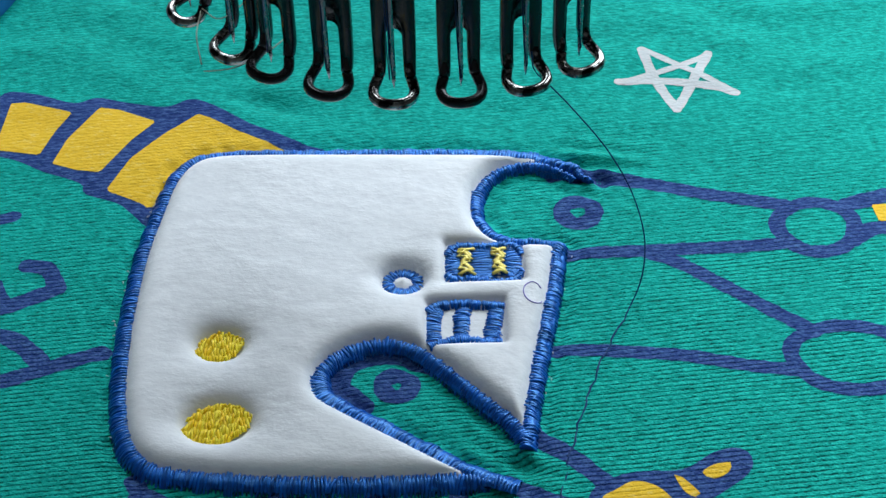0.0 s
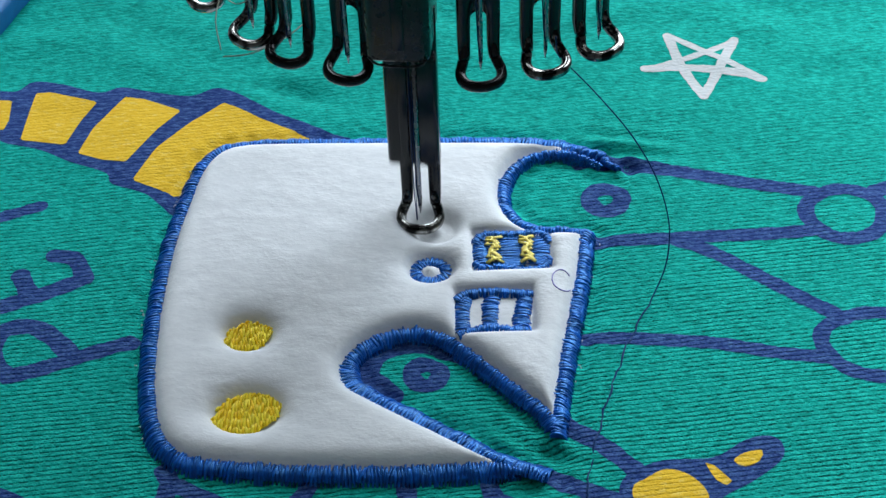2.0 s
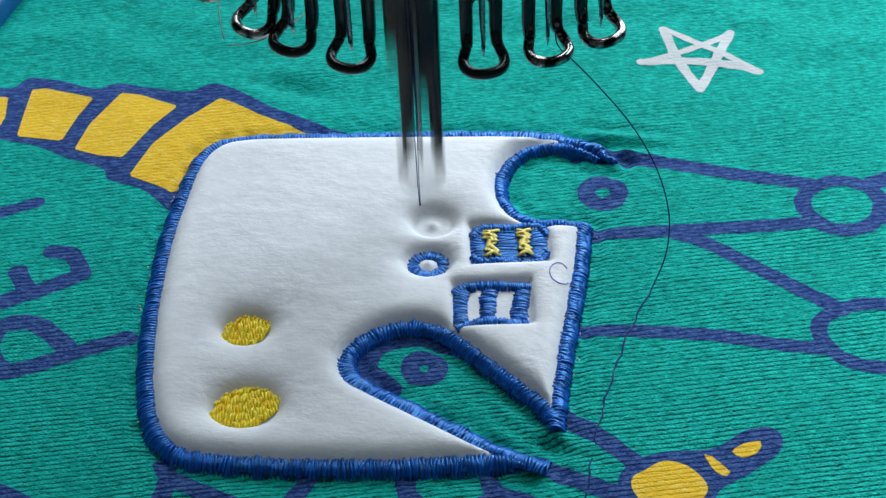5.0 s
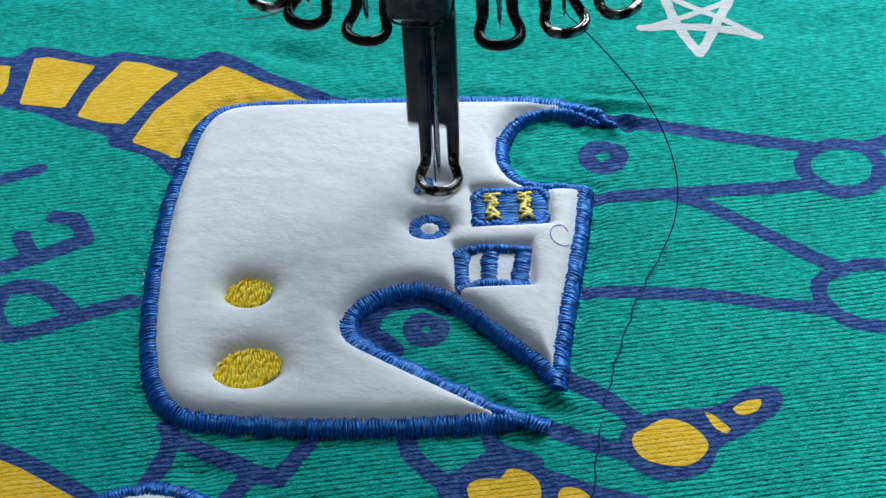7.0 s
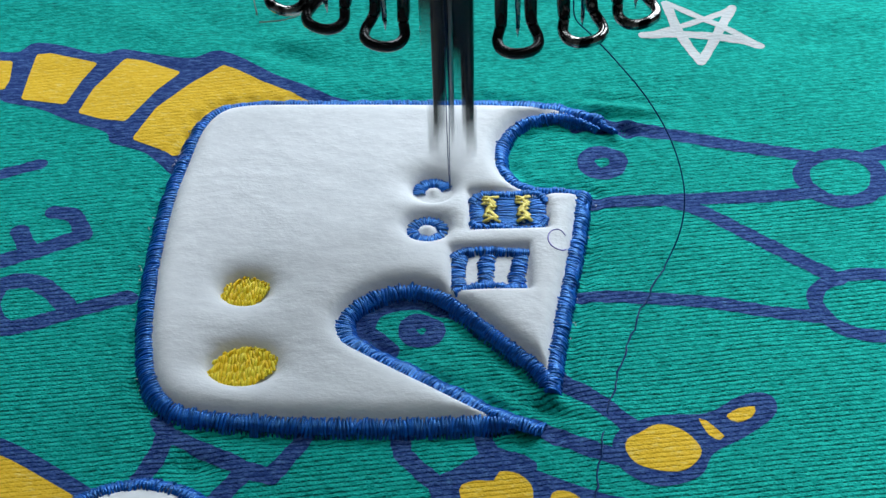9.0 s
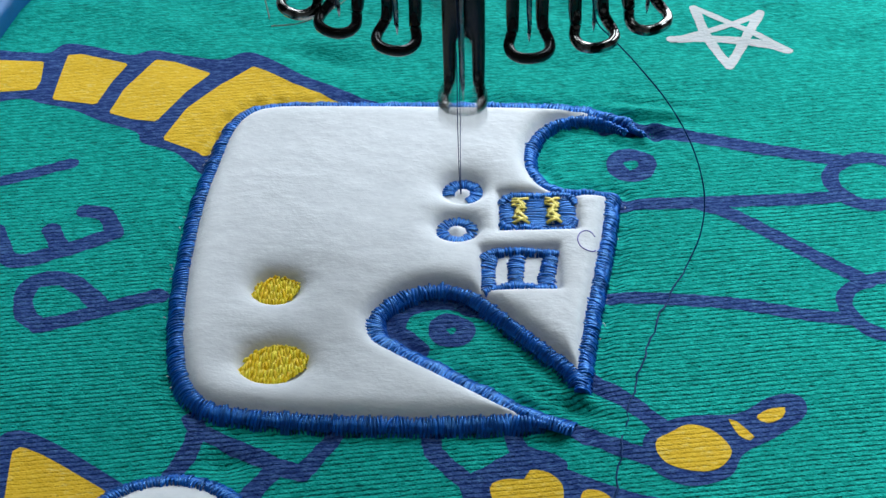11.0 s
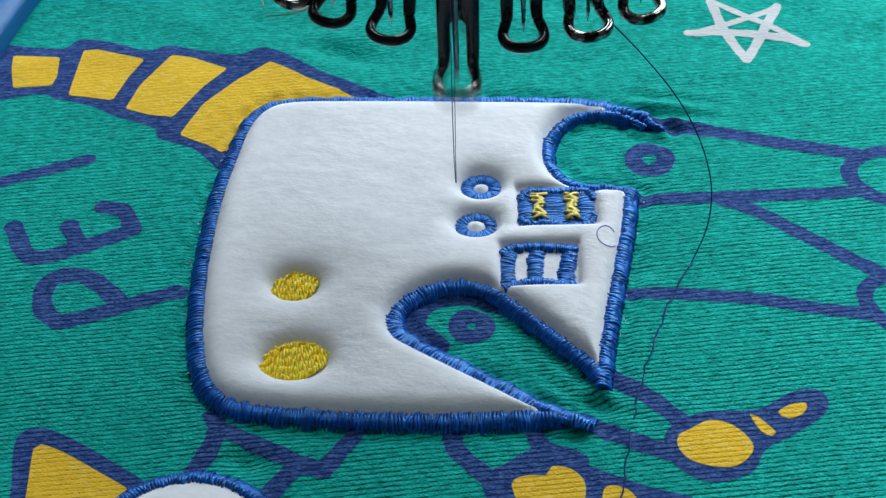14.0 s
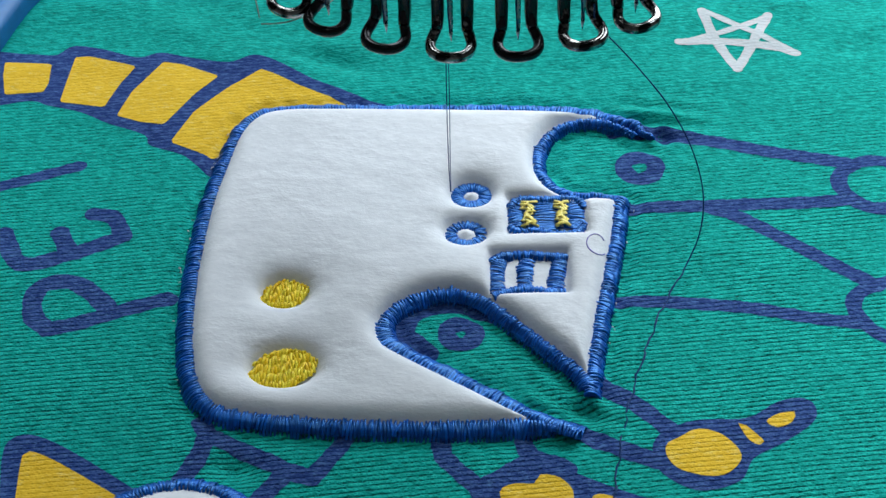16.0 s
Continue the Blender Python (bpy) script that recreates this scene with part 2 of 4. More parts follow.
def spline(points, step=0.8, closed=False):
    """A smooth line through the points, sampled evenly."""
    p = [np.array(q, float) for q in points]
    n = len(p)
    if n == 2 and not closed:
        m = max(2, int(np.linalg.norm(p[1] - p[0]) / step))
        return np.array([p[0] + (p[1] - p[0]) * k / m for k in range(m + 1)])
    out = []
    for i in range(n if closed else n - 1):
        a, b = p[i], p[(i + 1) % n]
        if closed:
            z, c = p[i - 1], p[(i + 2) % n]
        else:
            z, c = (p[i - 1] if i else 2 * a - b), (p[i + 2] if i + 2 < n else 2 * b - a)
        m = max(1, int(round(np.linalg.norm(b - a) / step)))
        for k in range(m):
            t = k / m
            out.append(0.5 * (2 * a + (b - z) * t + (2 * z - 5 * a + 4 * b - c) * t * t + (3 * a - z - 3 * b + c) * t ** 3))
    if not closed:
        out.append(p[-1])
    return np.array(out)


def line_distance(x, y, line):
    """The distance of many points from a line of points."""
    a, b = line[:-1], line[1:]
    best = np.full(np.shape(x), 1e9)
    for (ax, ay), (bx, by) in zip(a, b):
        dx, dy = bx - ax, by - ay
        t = np.clip(((x - ax) * dx + (y - ay) * dy) / (dx * dx + dy * dy + 1e-12), 0, 1)
        best = np.minimum(best, np.hypot(x - ax - t * dx, y - ay - t * dy))
    return best


def inside(x, y, loop):
    hit = np.zeros(np.shape(x), bool)
    for (ax, ay), (bx, by) in zip(loop, np.roll(loop, -1, 0)):
        cross = (ay > y) != (by > y)
        hit ^= cross & (x < (bx - ax) * (y - ay) / (by - ay + 1e-12) + ax)
    return hit


# ---- the drawing on the shirt, in millimetres ----
EDGE_ROUND = [(30.9, 15.4), (26.4, 19.8), (21.0, 22.2), (14.0, 23.3), (3.5, 23.9), (-28.9, 24.9), (-39.7, 24.6), (-44.7, 22.1), (-47.4, 17.1),
              (-48.9, 9.6), (-50.7, -1.8), (-51.5, -14.7), (-51.5, -25.6), (-50.8, -35.9), (-48.9, -44.6), (-45.3, -49.7),
              (-39.5, -51.8), (-25.0, -53.4), (-7.1, -54.1), (5.4, -53.7), (10.2, -54.6)]
EDGE_NOTCH = [(14.4, -54.8), (9.4, -52.8), (4.2, -49.9), (-2.6, -45.4), (-8.0, -41.9), (-14.3, -37.7), (-17.1, -35.4), (-17.9, -32.0),
              (-16.4, -28.9), (-12.8, -26.1), (-8.6, -24.7), (-4.2, -25.1), (-0.5, -27.3), (3.6, -31.3), (8.5, -36.6), (13.5, -41.9), (15.6, -45.2)]
EDGE_SPIKE = [(16.2, -47.2), (17.7, -37.0), (19.6, -26.8), (22.3, -13.2), (24.1, -1.4)]
EDGE_BAY = [(24.1, -1.1), (19.3, -0.4), (14.2, 0.3), (10.9, 3.0), (9.4, 7.7), (10.2, 13.0), (13.1, 17.4), (18.0, 19.6),
            (23.1, 18.9), (27.7, 16.2)]
OUTLINE = np.vstack([spline(e, 1.0) for e in (EDGE_ROUND, EDGE_NOTCH, EDGE_SPIKE, EDGE_BAY)])
OUTLINE_SHUT = np.vstack([OUTLINE, OUTLINE[:1]])
EYE, NEW_EYE = (-4.0, -9.9), (-3.0, 0.0)
DOTS = [((-35.0, -24.4), 4.2, 3.4, 7), ((-34.1, -41.2), 5.8, 4.4, 7)]
HOOP_CENTRE, HOOP_R = (68.0, 6.0), 170.0

# ---- the shirt's surface ----


def waves(x, y, angle, length, phase=0.0):
    a = radians(angle)
    return np.sin(2 * math.pi * (x * math.cos(a) + y * math.sin(a)) / length + phase)


RX, RY = np.arange(-110, 112, 1.0), np.arange(-90, 100, 1.0)
_rx, _ry = np.meshgrid(RX, RY)
RIM = line_distance(_rx, _ry, OUTLINE_SHUT)


def rim(x, y):
    """How far a place lies from the patch's stitched edge."""
    u, w = np.clip(x + 110, 0, len(RX) - 1.001), np.clip(y + 90, 0, len(RY) - 1.001)
    i, j = u.astype(int), w.astype(int)
    u, w = u - i, w - j
    return (RIM[j, i] * (1 - u) + RIM[j, i + 1] * u) * (1 - w) + (RIM[j + 1, i] * (1 - u) + RIM[j + 1, i + 1] * u) * w


def cloth_z(x, y):
    """Height of the stretched jersey: slack folds at the far side, puckers round the patch."""
    x, y = np.asarray(x, float), np.asarray(y, float)
    far = 1 / (1 + np.exp(-(y - 38) / 7))
    z = 0.10 * waves(x, y, 15, 31) + 0.08 * waves(x, y, 70, 23, 1.0) + 0.05 * waves(x, y, -40, 13, 2.0)
    z = z + far * (0.24 * waves(x, y + 6 * waves(x, y, 0, 60), 78, 17, 0.6) + 0.1 * waves(x + 3 * waves(x, y, 20, 37), y, 97, 10, 2.2))
    z = z - 1.3 * np.exp(-((x + 31) / 9) ** 2 - ((y - 41 + 0.35 * (x + 31)) / 3.0) ** 2)
    d = rim(x, y)
    near = np.exp(-np.maximum(0, d - 1.5) / 3.0)
    z = z - 0.55 * np.exp(-((d - 2.4) / 1.3) ** 2) + 0.16 * near * (waves(x, y, 35, 3.7) + waves(x, y, -48, 4.3, 1.0) + waves(x, y, 85, 5.1, 2.0))
    tip = np.exp(-((x - 30) / 9) ** 2 - ((y - 20) / 6) ** 2)
    z = z + 0.9 * tip * waves(x, y, 80, 4.6, 0.4)
    low = np.exp(-((x - 14) / 9) ** 2 - ((y + 50) / 5) ** 2)
    z = z + 0.45 * low * waves(x, y, 60, 4.2, 1.0)
    z = z - 1.3 * np.exp(-((x + 40.4) / 3.4) ** 2 - ((y + 61) / 2.4) ** 2)
    z = z - 1.1 * np.exp(-((x - 14) / 4) ** 2 - ((y + 50.3 + 0.5 * (x - 14)) / 1.8) ** 2)
    return z


def drape(name, pts, width, material, parent, lift=0.07):
    """A printed line of even width, with round ends, lying on the shirt."""
    line = spline(pts, 0.7)
    r = width / 2
    d0, d1 = line[0] - line[1], line[-1] - line[-2]
    d0, d1 = d0 / np.linalg.norm(d0), d1 / np.linalg.norm(d1)
    head = [(line[0] + d0 * r * math.sin(w), math.cos(w)) for w in (1.45, 1.1, 0.75, 0.38)]
    tail = [(line[-1] + d1 * r * math.sin(w), math.cos(w)) for w in (0.38, 0.75, 1.1, 1.45)]
    rows = head + [(q, 1.0) for q in line] + tail
    verts, faces, m = [], [], 7
    xs = np.array([q for q, _ in rows])
    for i, (q, s) in enumerate(rows):
        t = xs[min(i + 1, len(xs) - 1)] - xs[max(i - 1, 0)]
        t = t / (np.linalg.norm(t) + 1e-9)
        nrm = np.array((-t[1], t[0]))
        wob = 1 + 0.06 * math.sin(i * 0.9 + width * 7) + 0.04 * math.sin(i * 2.3)
        for k in range(m):
            p = q + nrm * r * s * wob * (2 * k / (m - 1) - 1)
            verts.append((p[0], p[1], float(cloth_z(p[0], p[1])) + lift))
    for i in range(len(rows) - 1):
        for k in range(m - 1):
            a = i * m + k
            faces.append((a, a + 1, a + m + 1, a + m)[::-1])
    return mesh_object(name, verts, faces, material, parent)


def fill_region(loop, step, height, lift=0.0):
    """Verts and faces that fill a closed loop with a fine net; height(x, y, distance from the rim)."""
    lo, hi = loop.min(0), loop.max(0)
    gx, gy = np.meshgrid(np.arange(lo[0], hi[0], step), np.arange(lo[1], hi[1], step))
    gx = gx + (np.arange(gx.shape[0]) % 2)[:, None] * step / 2
    gx, gy = gx.ravel(), gy.ravel()
    shut = np.vstack([loop, loop[:1]])
    keep = inside(gx, gy, loop)
    gx, gy = gx[keep], gy[keep]
    far = line_distance(gx, gy, shut) > step * 0.6
    pts = [Vector(p) for p in loop] + [Vector(p) for p in zip(gx[far], gy[far])]
    n = len(loop)
    vs, _, fs, *_ = delaunay_2d_cdt(pts, [], [list(range(n))], 1, 1e-5)
    x, y = np.array([v[0] for v in vs]), np.array([v[1] for v in vs])
    z = height(x, y, line_distance(x, y, shut)) + lift
    return list(zip(x, y, z)), [tuple(f) for f in fs]


def printed_patch(name, pts, material, parent, lift=0.07, smooth=True, label=""):
    if smooth:
        loop = spline(pts, 0.9, True)
    else:
        p = [np.array(q, float) for q in pts]
        corner = []
        for i in range(len(p)):
            for k in (0.06, 0.35, 0.65, 0.94):
                corner.append(p[i] + (p[(i + 1) % len(p)] - p[i]) * k)
        loop = np.array(corner)
    if sum(a[0] * b[1] - a[1] * b[0] for a, b in zip(loop, np.roll(loop, -1, 0))) < 0:
        loop = loop[::-1]
    v, f = fill_region(loop, 0.7, lambda x, y, d: cloth_z(x, y), lift)
    return mesh_object(name, v, f, material, parent, label)


def satin(b, line, width, pitch, z_in, z_out, hump, radius=0.23, jitter=0.13, skew=0.24, taper=0.0, ground=None, segs=6, core=0.0, floor=None, ragged=1.0, swell=None, over=None):
    """Rows of satin stitches across a line; its left side is the inner one."""
    line = np.asarray(line, float)
    seg = np.hypot(*np.diff(line, axis=0).T)
    along = np.concatenate([[0], np.cumsum(seg)])
    total = along[-1]
    count = max(2, int(total / pitch))
    if core:
        rest = total - along
        b.tube([(x, y, core) for x, y in line], [width * 0.4 * (min(1.0, 0.25 + r / taper) if taper else 1.0) * (min(1.0, swell(p)) if swell else 1.0) for r, p in zip(rest, line)], 10, 0.55)
    for i in range(count + 1):
        s = total * i / count
        p = np.array((np.interp(s, along, line[:, 0]), np.interp(s, along, line[:, 1])))
        q = np.array((np.interp(min(s + 0.8, total), along, line[:, 0]), np.interp(min(s + 0.8, total), along, line[:, 1])))
        o = np.array((np.interp(max(s - 0.8, 0), along, line[:, 0]), np.interp(max(s - 0.8, 0), along, line[:, 1])))
        t = (q - o) / (np.linalg.norm(q - o) + 1e-9)
        nrm = np.array((-t[1], t[0]))
        w = width / 2
        if taper:
            w *= min(1.0, 0.25 + (total - s) / taper)
        if swell is not None:
            w *= swell(p)
        w0, w1 = w * (0.76 if over else 1.0) + random.gauss(0, jitter * ragged), w + random.gauss(0, jitter)
        lean = skew * (0.5 + random.random()) * (1 if i % 2 else -0.6) + skew * 0.7 * math.sin(s * 0.9 + 2.0 * math.sin(s * 0.37))
        thick = radius * random.uniform(0.72, 1.22)
        if random.random() < 0.1:
            lean += random.choice((-1, 1)) * random.uniform(0.2, 0.5)
        pts = []
        lift = random.uniform(-0.1, 0.12) + (0.1 if random.random() < 0.2 else 0.0)
        for k in range(segs + 1):
            f = k / segs
            a = -w1 + (w0 + w1) * f
            g = math.sqrt(max(0.0, 1 - abs(2 * f - 1) ** 2.2))
            c = p + nrm * a + t * (lean * (f - 0.5) * 2)
            zz = z_out + (z_in - z_out) * f + (hump + lift) * g
            if ground is not None:
                zz += float(ground(c[0], c[1])) * (1 - f)
            if floor is not None:
                zz += floor(c[0], c[1])
            if over is not None and f > 0.5:
                zz = max(zz, over(c[0], c[1]) + 0.06 - 0.45 * max(0.0, f - 0.8) / 0.2)
            pts.append((c[0], c[1], zz))
        b.tube(pts, [thick * (0.8 + 0.2 * (1 - abs(2 * k / segs - 1))) for k in range(segs + 1)], 6, 0.62, cap=False)


def satin_fill(b, centre, rx, ry, turn, z, pitch=0.5, radius=0.29, length=1.9, bow=0.32):
    """A solid field of short stitches in an oval."""
    a = radians(turn)
    n = int(2 * rx / pitch)
    base = len(b.v)
    for q, lift in ((0.97, 0.0), (0.6, 0.25)):
        for k in range(24):
            w = 2 * math.pi * k / 24
            x, y = rx * q * math.cos(w), ry * q * math.copysign(abs(math.sin(w)) ** 1.44, math.sin(w))
            b.v.append((centre[0] + x * math.cos(a) - y * math.sin(a), centre[1] + x * math.sin(a) + y * math.cos(a), z + 0.05 + lift))
    for k in range(24):
        k2 = (k + 1) % 24
        b.f.append((base + k, base + k2, base + 24 + k2, base + 24 + k))
    b.f.append(tuple(base + 24 + k for k in range(24)))
    for i in range(n + 1):
        u = -rx + 2 * rx * i / n
        half = ry * max(0.1, 1 - (u / rx) ** 2) ** 0.72 + random.gauss(0, 0.2)
        v = -half
        first = length * (0.35 + 0.65 * ((i * 0.38) % 1))
        while v < half - 0.1:
            v2 = min(half, v + first)
            first = length * random.uniform(0.85, 1.15)
            pts = []
            lean, tall = random.uniform(0.1, 1.0), random.uniform(-0.12, 0.2)
            for k in range(5):
                f = k / 4
                x, y = u + lean * (f - 0.5), v + (v2 - v) * f
                zz = z + (bow + tall) * (1 - (2 * f - 1) ** 2) + 0.3 * (1 - (u / rx) ** 2 - (y / ry) ** 2 * 0.7)
                pts.append((centre[0] + x * math.cos(a) - y * math.sin(a), centre[1] + x * math.sin(a) + y * math.cos(a), zz))
            b.tube(pts, radius * random.uniform(0.85, 1.15), 6, 0.75, cap=False)
            v = v2


# ---- the room ----
def slab(name, x0, x1, y0, y1, z0, z1, material, label, category):
    b = Build()
    b.box(x0, x1, y0, y1, z0, z1)
    return tagged(b.object(name, material, smooth=False), label, category, kind="structure")


slab("floor", -1700, 1700, -1700, 600, -800, -750, M_FLOOR, "grey workshop floor", "floor")
slab("ceiling", -1700, 1700, -1700, 600, 1750, 1800, M_WALL, "plain pale grey ceiling", "ceiling")
slab("wall_west", -1700, -1600, -1600, 500, -750, 1750, M_WALL, "plain pale grey painted wall", "wall")
slab("wall_east", 1600, 1700, -1600, 500, -750, 1750, M_WALL, "plain pale grey painted wall", "wall")
slab("wall_south", -1700, 1700, -1700, -1600, -750, 1750, M_WALL, "plain pale grey painted wall", "wall")
wall = Build()
for x0, x1, z0, z1 in ((-1700, -330, -750, 1750), (930, 1700, -750, 1750), (-330, 930, -750, 80), (-330, 930, 800, 1750)):
    wall.box(x0, x1, 500, 600, z0, z1)
tagged(wall.object("wall_north", M_WALL, smooth=False), "plain pale grey wall with a wide window opening", "wall", kind="structure")
slab("table_top", -450, 450, -350, 400, -60, -14, M_TABLE, "grey laminate machine table", "table")

# ---- the hooped shirt ----
shirt = tagged(new("tshirt"), "green cotton t-shirt with indigo and yellow robot print, hooped flat", "t-shirt")
axis = np.concatenate([np.arange(-105, -103, 1), np.arange(-103, 100, 0.6), np.arange(100, 242, 8)])
ayis = np.concatenate([np.arange(-166, -80, 8), np.arange(-80, 92, 0.6), np.arange(92, 180, 8)])
gx, gy = np.meshgrid(axis, ayis)
gz = cloth_z(gx, gy)
ok = np.hypot(gx - HOOP_CENTRE[0], gy - HOOP_CENTRE[1]) < HOOP_R + 5
nx = len(axis)
quads = []
for j in range(len(ayis) - 1):
    for i in range(nx - 1):
        if ok[j, i] and ok[j, i + 1] and ok[j + 1, i] and ok[j + 1, i + 1]:
            a = j * nx + i
            quads.append((a, a + 1, a + nx + 1, a + nx))
used = sorted({i for q in quads for i in q})
back = {a: i for i, a in enumerate(used)}
flat = np.stack([gx.ravel(), gy.ravel(), gz.ravel()], 1)
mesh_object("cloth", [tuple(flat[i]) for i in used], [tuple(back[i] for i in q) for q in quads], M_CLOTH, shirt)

LETTERS = [
    ([(-93.4, 2.9), (-90.5, 4.2), (-84.6, 6.4), (-75.9, 10.0)], 2.7),
    ([(-86.7, -8.0), (-82.2, -15.7), (-74.1, -13.2), (-65.2, -8.7)], 3.4),
    ([(-76.7, -7.8), (-74.2, -12.8)], 3.4),
    ([(-65.3, -8.4), (-67.6, -4.0), (-71.4, -3.0)], 3.2),
    ([(-55.0, -24.3), (-64.2, -27.4), (-70.2, -29.8), (-74.9, -31.2)], 3.2),
    ([(-74.9, -31.1), (-77.6, -28.6), (-78.6, -24.2), (-77.2, -20.9), (-73.0, -20.1), (-69.2, -22.3), (-65.2, -26.4)], 3.5),
]
ARMS = [
    ([(24.0, 18.4), (30.0, 17.5), (41.4, 15.0), (55.6, 11.2), (66.0, 8.6)], 3.2),
    ([(25.3, -2.8), (43.6, -2.3), (64.0, -1.4)], 3.0),
    ([(39.5, -2.8), (46.1, -6.4), (55.1, -13.7), (66.3, -22.7)], 3.0),
    ([(19.2, -25.8), (31.3, -26.1), (43.5, -27.6), (54.6, -30.1), (63.0, -31.3)], 2.8),
    ([(17.3, -43.7), (22.9, -48.5), (28.7, -54.4)], 3.2),
    ([(12.5, -53.2), (19.5, -57.4), (26.4, -60.3), (30.7, -61.2)], 3.2),
    ([(0.5, -28.6), (-3.6, -26.4), (-8.4, -26.1), (-12.3, -27.8), (-14.2, -30.6), (-13.9, -33.6), (-10.4, -37.2)], 3.7),
]
LEG_LINES = [
    [([(-46.8, -51.6), (-45.2, -54.2)], 3.0), ([(-45.2, -54.2), (-46.3, -58.6), (-48.6, -63.6)], 3.2), ([(-45.2, -54.2), (-38.4, -58.0), (-31.6, -61.8)], 3.0),
     ([(-31.6, -61.8), (-28.1, -63.0)], 3.2), ([(-28.1, -63.0), (-25.6, -59.2), (-23.2, -54.8)], 3.0), ([(-32.4, -62.2), (-35.9, -67.2), (-38, -71)], 3.2)],
    [([(-8.2, -55.2), (-7.7, -58.9)], 3.1), ([(-7.7, -58.9), (-5.2, -62.0), (-2.4, -65.2), (-0.8, -69.6)], 3.1), ([(-1.6, -65.0), (2.6, -62.2), (6.0, -59.4)], 3.2),
     ([(6.0, -59.4), (4.9, -55.4)], 3.0), ([(6.0, -59.0), (8.6, -60.0), (11.6, -61.6)], 3.4)],
]
FINGERS = [
    ([(77.7, 8.5), (85.2, 10.9), (93.0, 12.2)], 3.6),
    ([(77.0, -0.8), (81.1, 2.0), (88.9, 2.4)], 3.6),
]


def joined(name, strokes, material, label=""):
    """Several strokes of one letter or figure in one mesh, each a hair above the last."""
    b = Build()
    for i, (pts, width) in enumerate(strokes):
        o = drape("stroke", pts, width, material, None, 0.07 + 0.012 * i)
        base = len(b.v)
        b.v += [tuple(c / MM for c in v.co) for v in o.data.vertices]
        b.f += [tuple(base + i for i in p.vertices) for p in o.data.polygons]
        bpy.data.objects.remove(o)
    return b.object(name, material, shirt, label)


joined("printed_letter", LETTERS[0:1], M_INK, "indigo printed letter stroke")
joined("printed_letter", LETTERS[1:4], M_INK, "indigo printed letter E")
joined("printed_letter", LETTERS[4:6], M_INK, "indigo printed letter P")
for strokes in LEG_LINES:
    joined("printed_line", strokes, M_INK)
for pts, width in ARMS + FINGERS:
    drape("printed_line", pts, width, M_INK, shirt)


def printed_ring(cx, cy, rx, ry, width, turn=0.0):
    a = radians(turn)
    pts = []
    for k in range(25):
        w = 2 * math.pi * k / 24
        x, y = rx * math.cos(w) * (1 + 0.04 * math.sin(3 * w)), ry * math.sin(w)
        pts.append((cx + x * math.cos(a) - y * math.sin(a), cy + x * math.sin(a) + y * math.cos(a)))
    drape("printed_ring", pts, width, M_INK, shirt, 0.085)


printed_ring(28.1, 7.9, 3.0, 2.9, 3.3)
printed_ring(-4.9, -33.0, 2.4, 2.3, 3.2)
printed_ring(71.0, 2.7, 7.0, 6.4, 3.0, 5)
printed_ring(71.8, -28.7, 10.2, 7.1, 2.8, -4)
printed_patch("printed_shape", [(-102.5, 43.4), (-91.2, 43.8), (-86.0, 43.3), (-83.1, 46.2), (-76.6, 44.9), (-69.3, 41.9), (-65.0, 43.6),
              (-58.6, 42.0), (-51.1, 40.4), (-46.2, 42.4), (-42.1, 40.9), (-37.0, 37.0), (-33.6, 34.6), (-28.6, 31.8), (-23.6, 28.7), (-19.5, 26.0), (-37.3, 19.9), (-49.1, 7.4),
              (-57.0, 12.6), (-63.5, 15.6), (-65.0, 18.5), (-72.1, 21.9), (-78.1, 25.4), (-85.0, 27.6), (-88.6, 29.0), (-99.5, 28.2)],
              M_INK, shirt, 0.06)
printed_patch("printed_shape", [(26.4, -55.0), (32.5, -51.9), (40.6, -51.5), (46.0, -48.3), (50.1, -47.6), (51.9, -49.3), (51.2, -52.4),
              (46.2, -56.4), (40.9, -59.6), (38.2, -64.0), (31.9, -65.9), (27.0, -63.3), (25.1, -59.4)], M_INK, shirt, 0.09)
printed_patch("printed_shape", [(-1.0, -64.6), (4.3, -61.4), (7.9, -59.6), (14.7, -63.2), (23.2, -67.1), (29.0, -69.2), (28.7, -75), (-1.1, -75)],
              M_INK, shirt, 0.09)
printed_patch("printed_shape", [(-75.4, -80.0), (-76.2, -67.4), (-77.4, -58.4), (-76.9, -55.2), (-74.8, -53.9), (-72.0, -54.4), (-68.4, -56.2), (-61.8, -60.4),
              (-55.6, -64.8), (-50.0, -69.0), (-52.0, -80.0)], M_INK, shirt, 0.06)
BLOCKS = [
    [(-95.8, 40.9), (-86.3, 40.1), (-86.0, 34.5), (-86.6, 31.7), (-94.0, 30.8), (-95.3, 36.4)],
    [(-81.9, 42.3), (-79.1, 42.6), (-69.3, 39.0), (-71.7, 34.1), (-73.9, 26.8), (-82.8, 28.5), (-82.6, 34.4)],
    [(-64.0, 40.5), (-60.1, 39.9), (-52.6, 36.3), (-56.8, 30.3), (-61.6, 21.4), (-66.2, 22.1), (-71.1, 24.2), (-69.1, 31.5)],
    [(-44.4, 38.1), (-41.5, 36.4), (-36.7, 33.0), (-30.3, 29.3), (-26.5, 26.4), (-41.9, 23.3), (-51.1, 11.8), (-59.8, 16.3), (-56.2, 25.3), (-50.4, 32.8)],
    [(82.0, 8.4), (88.1, 8.8), (87.1, 4.0), (82.6, 3.9)],
]
for pts in BLOCKS:
    printed_patch("printed_block", pts, M_YELLOW_INK, shirt, 0.14, False)
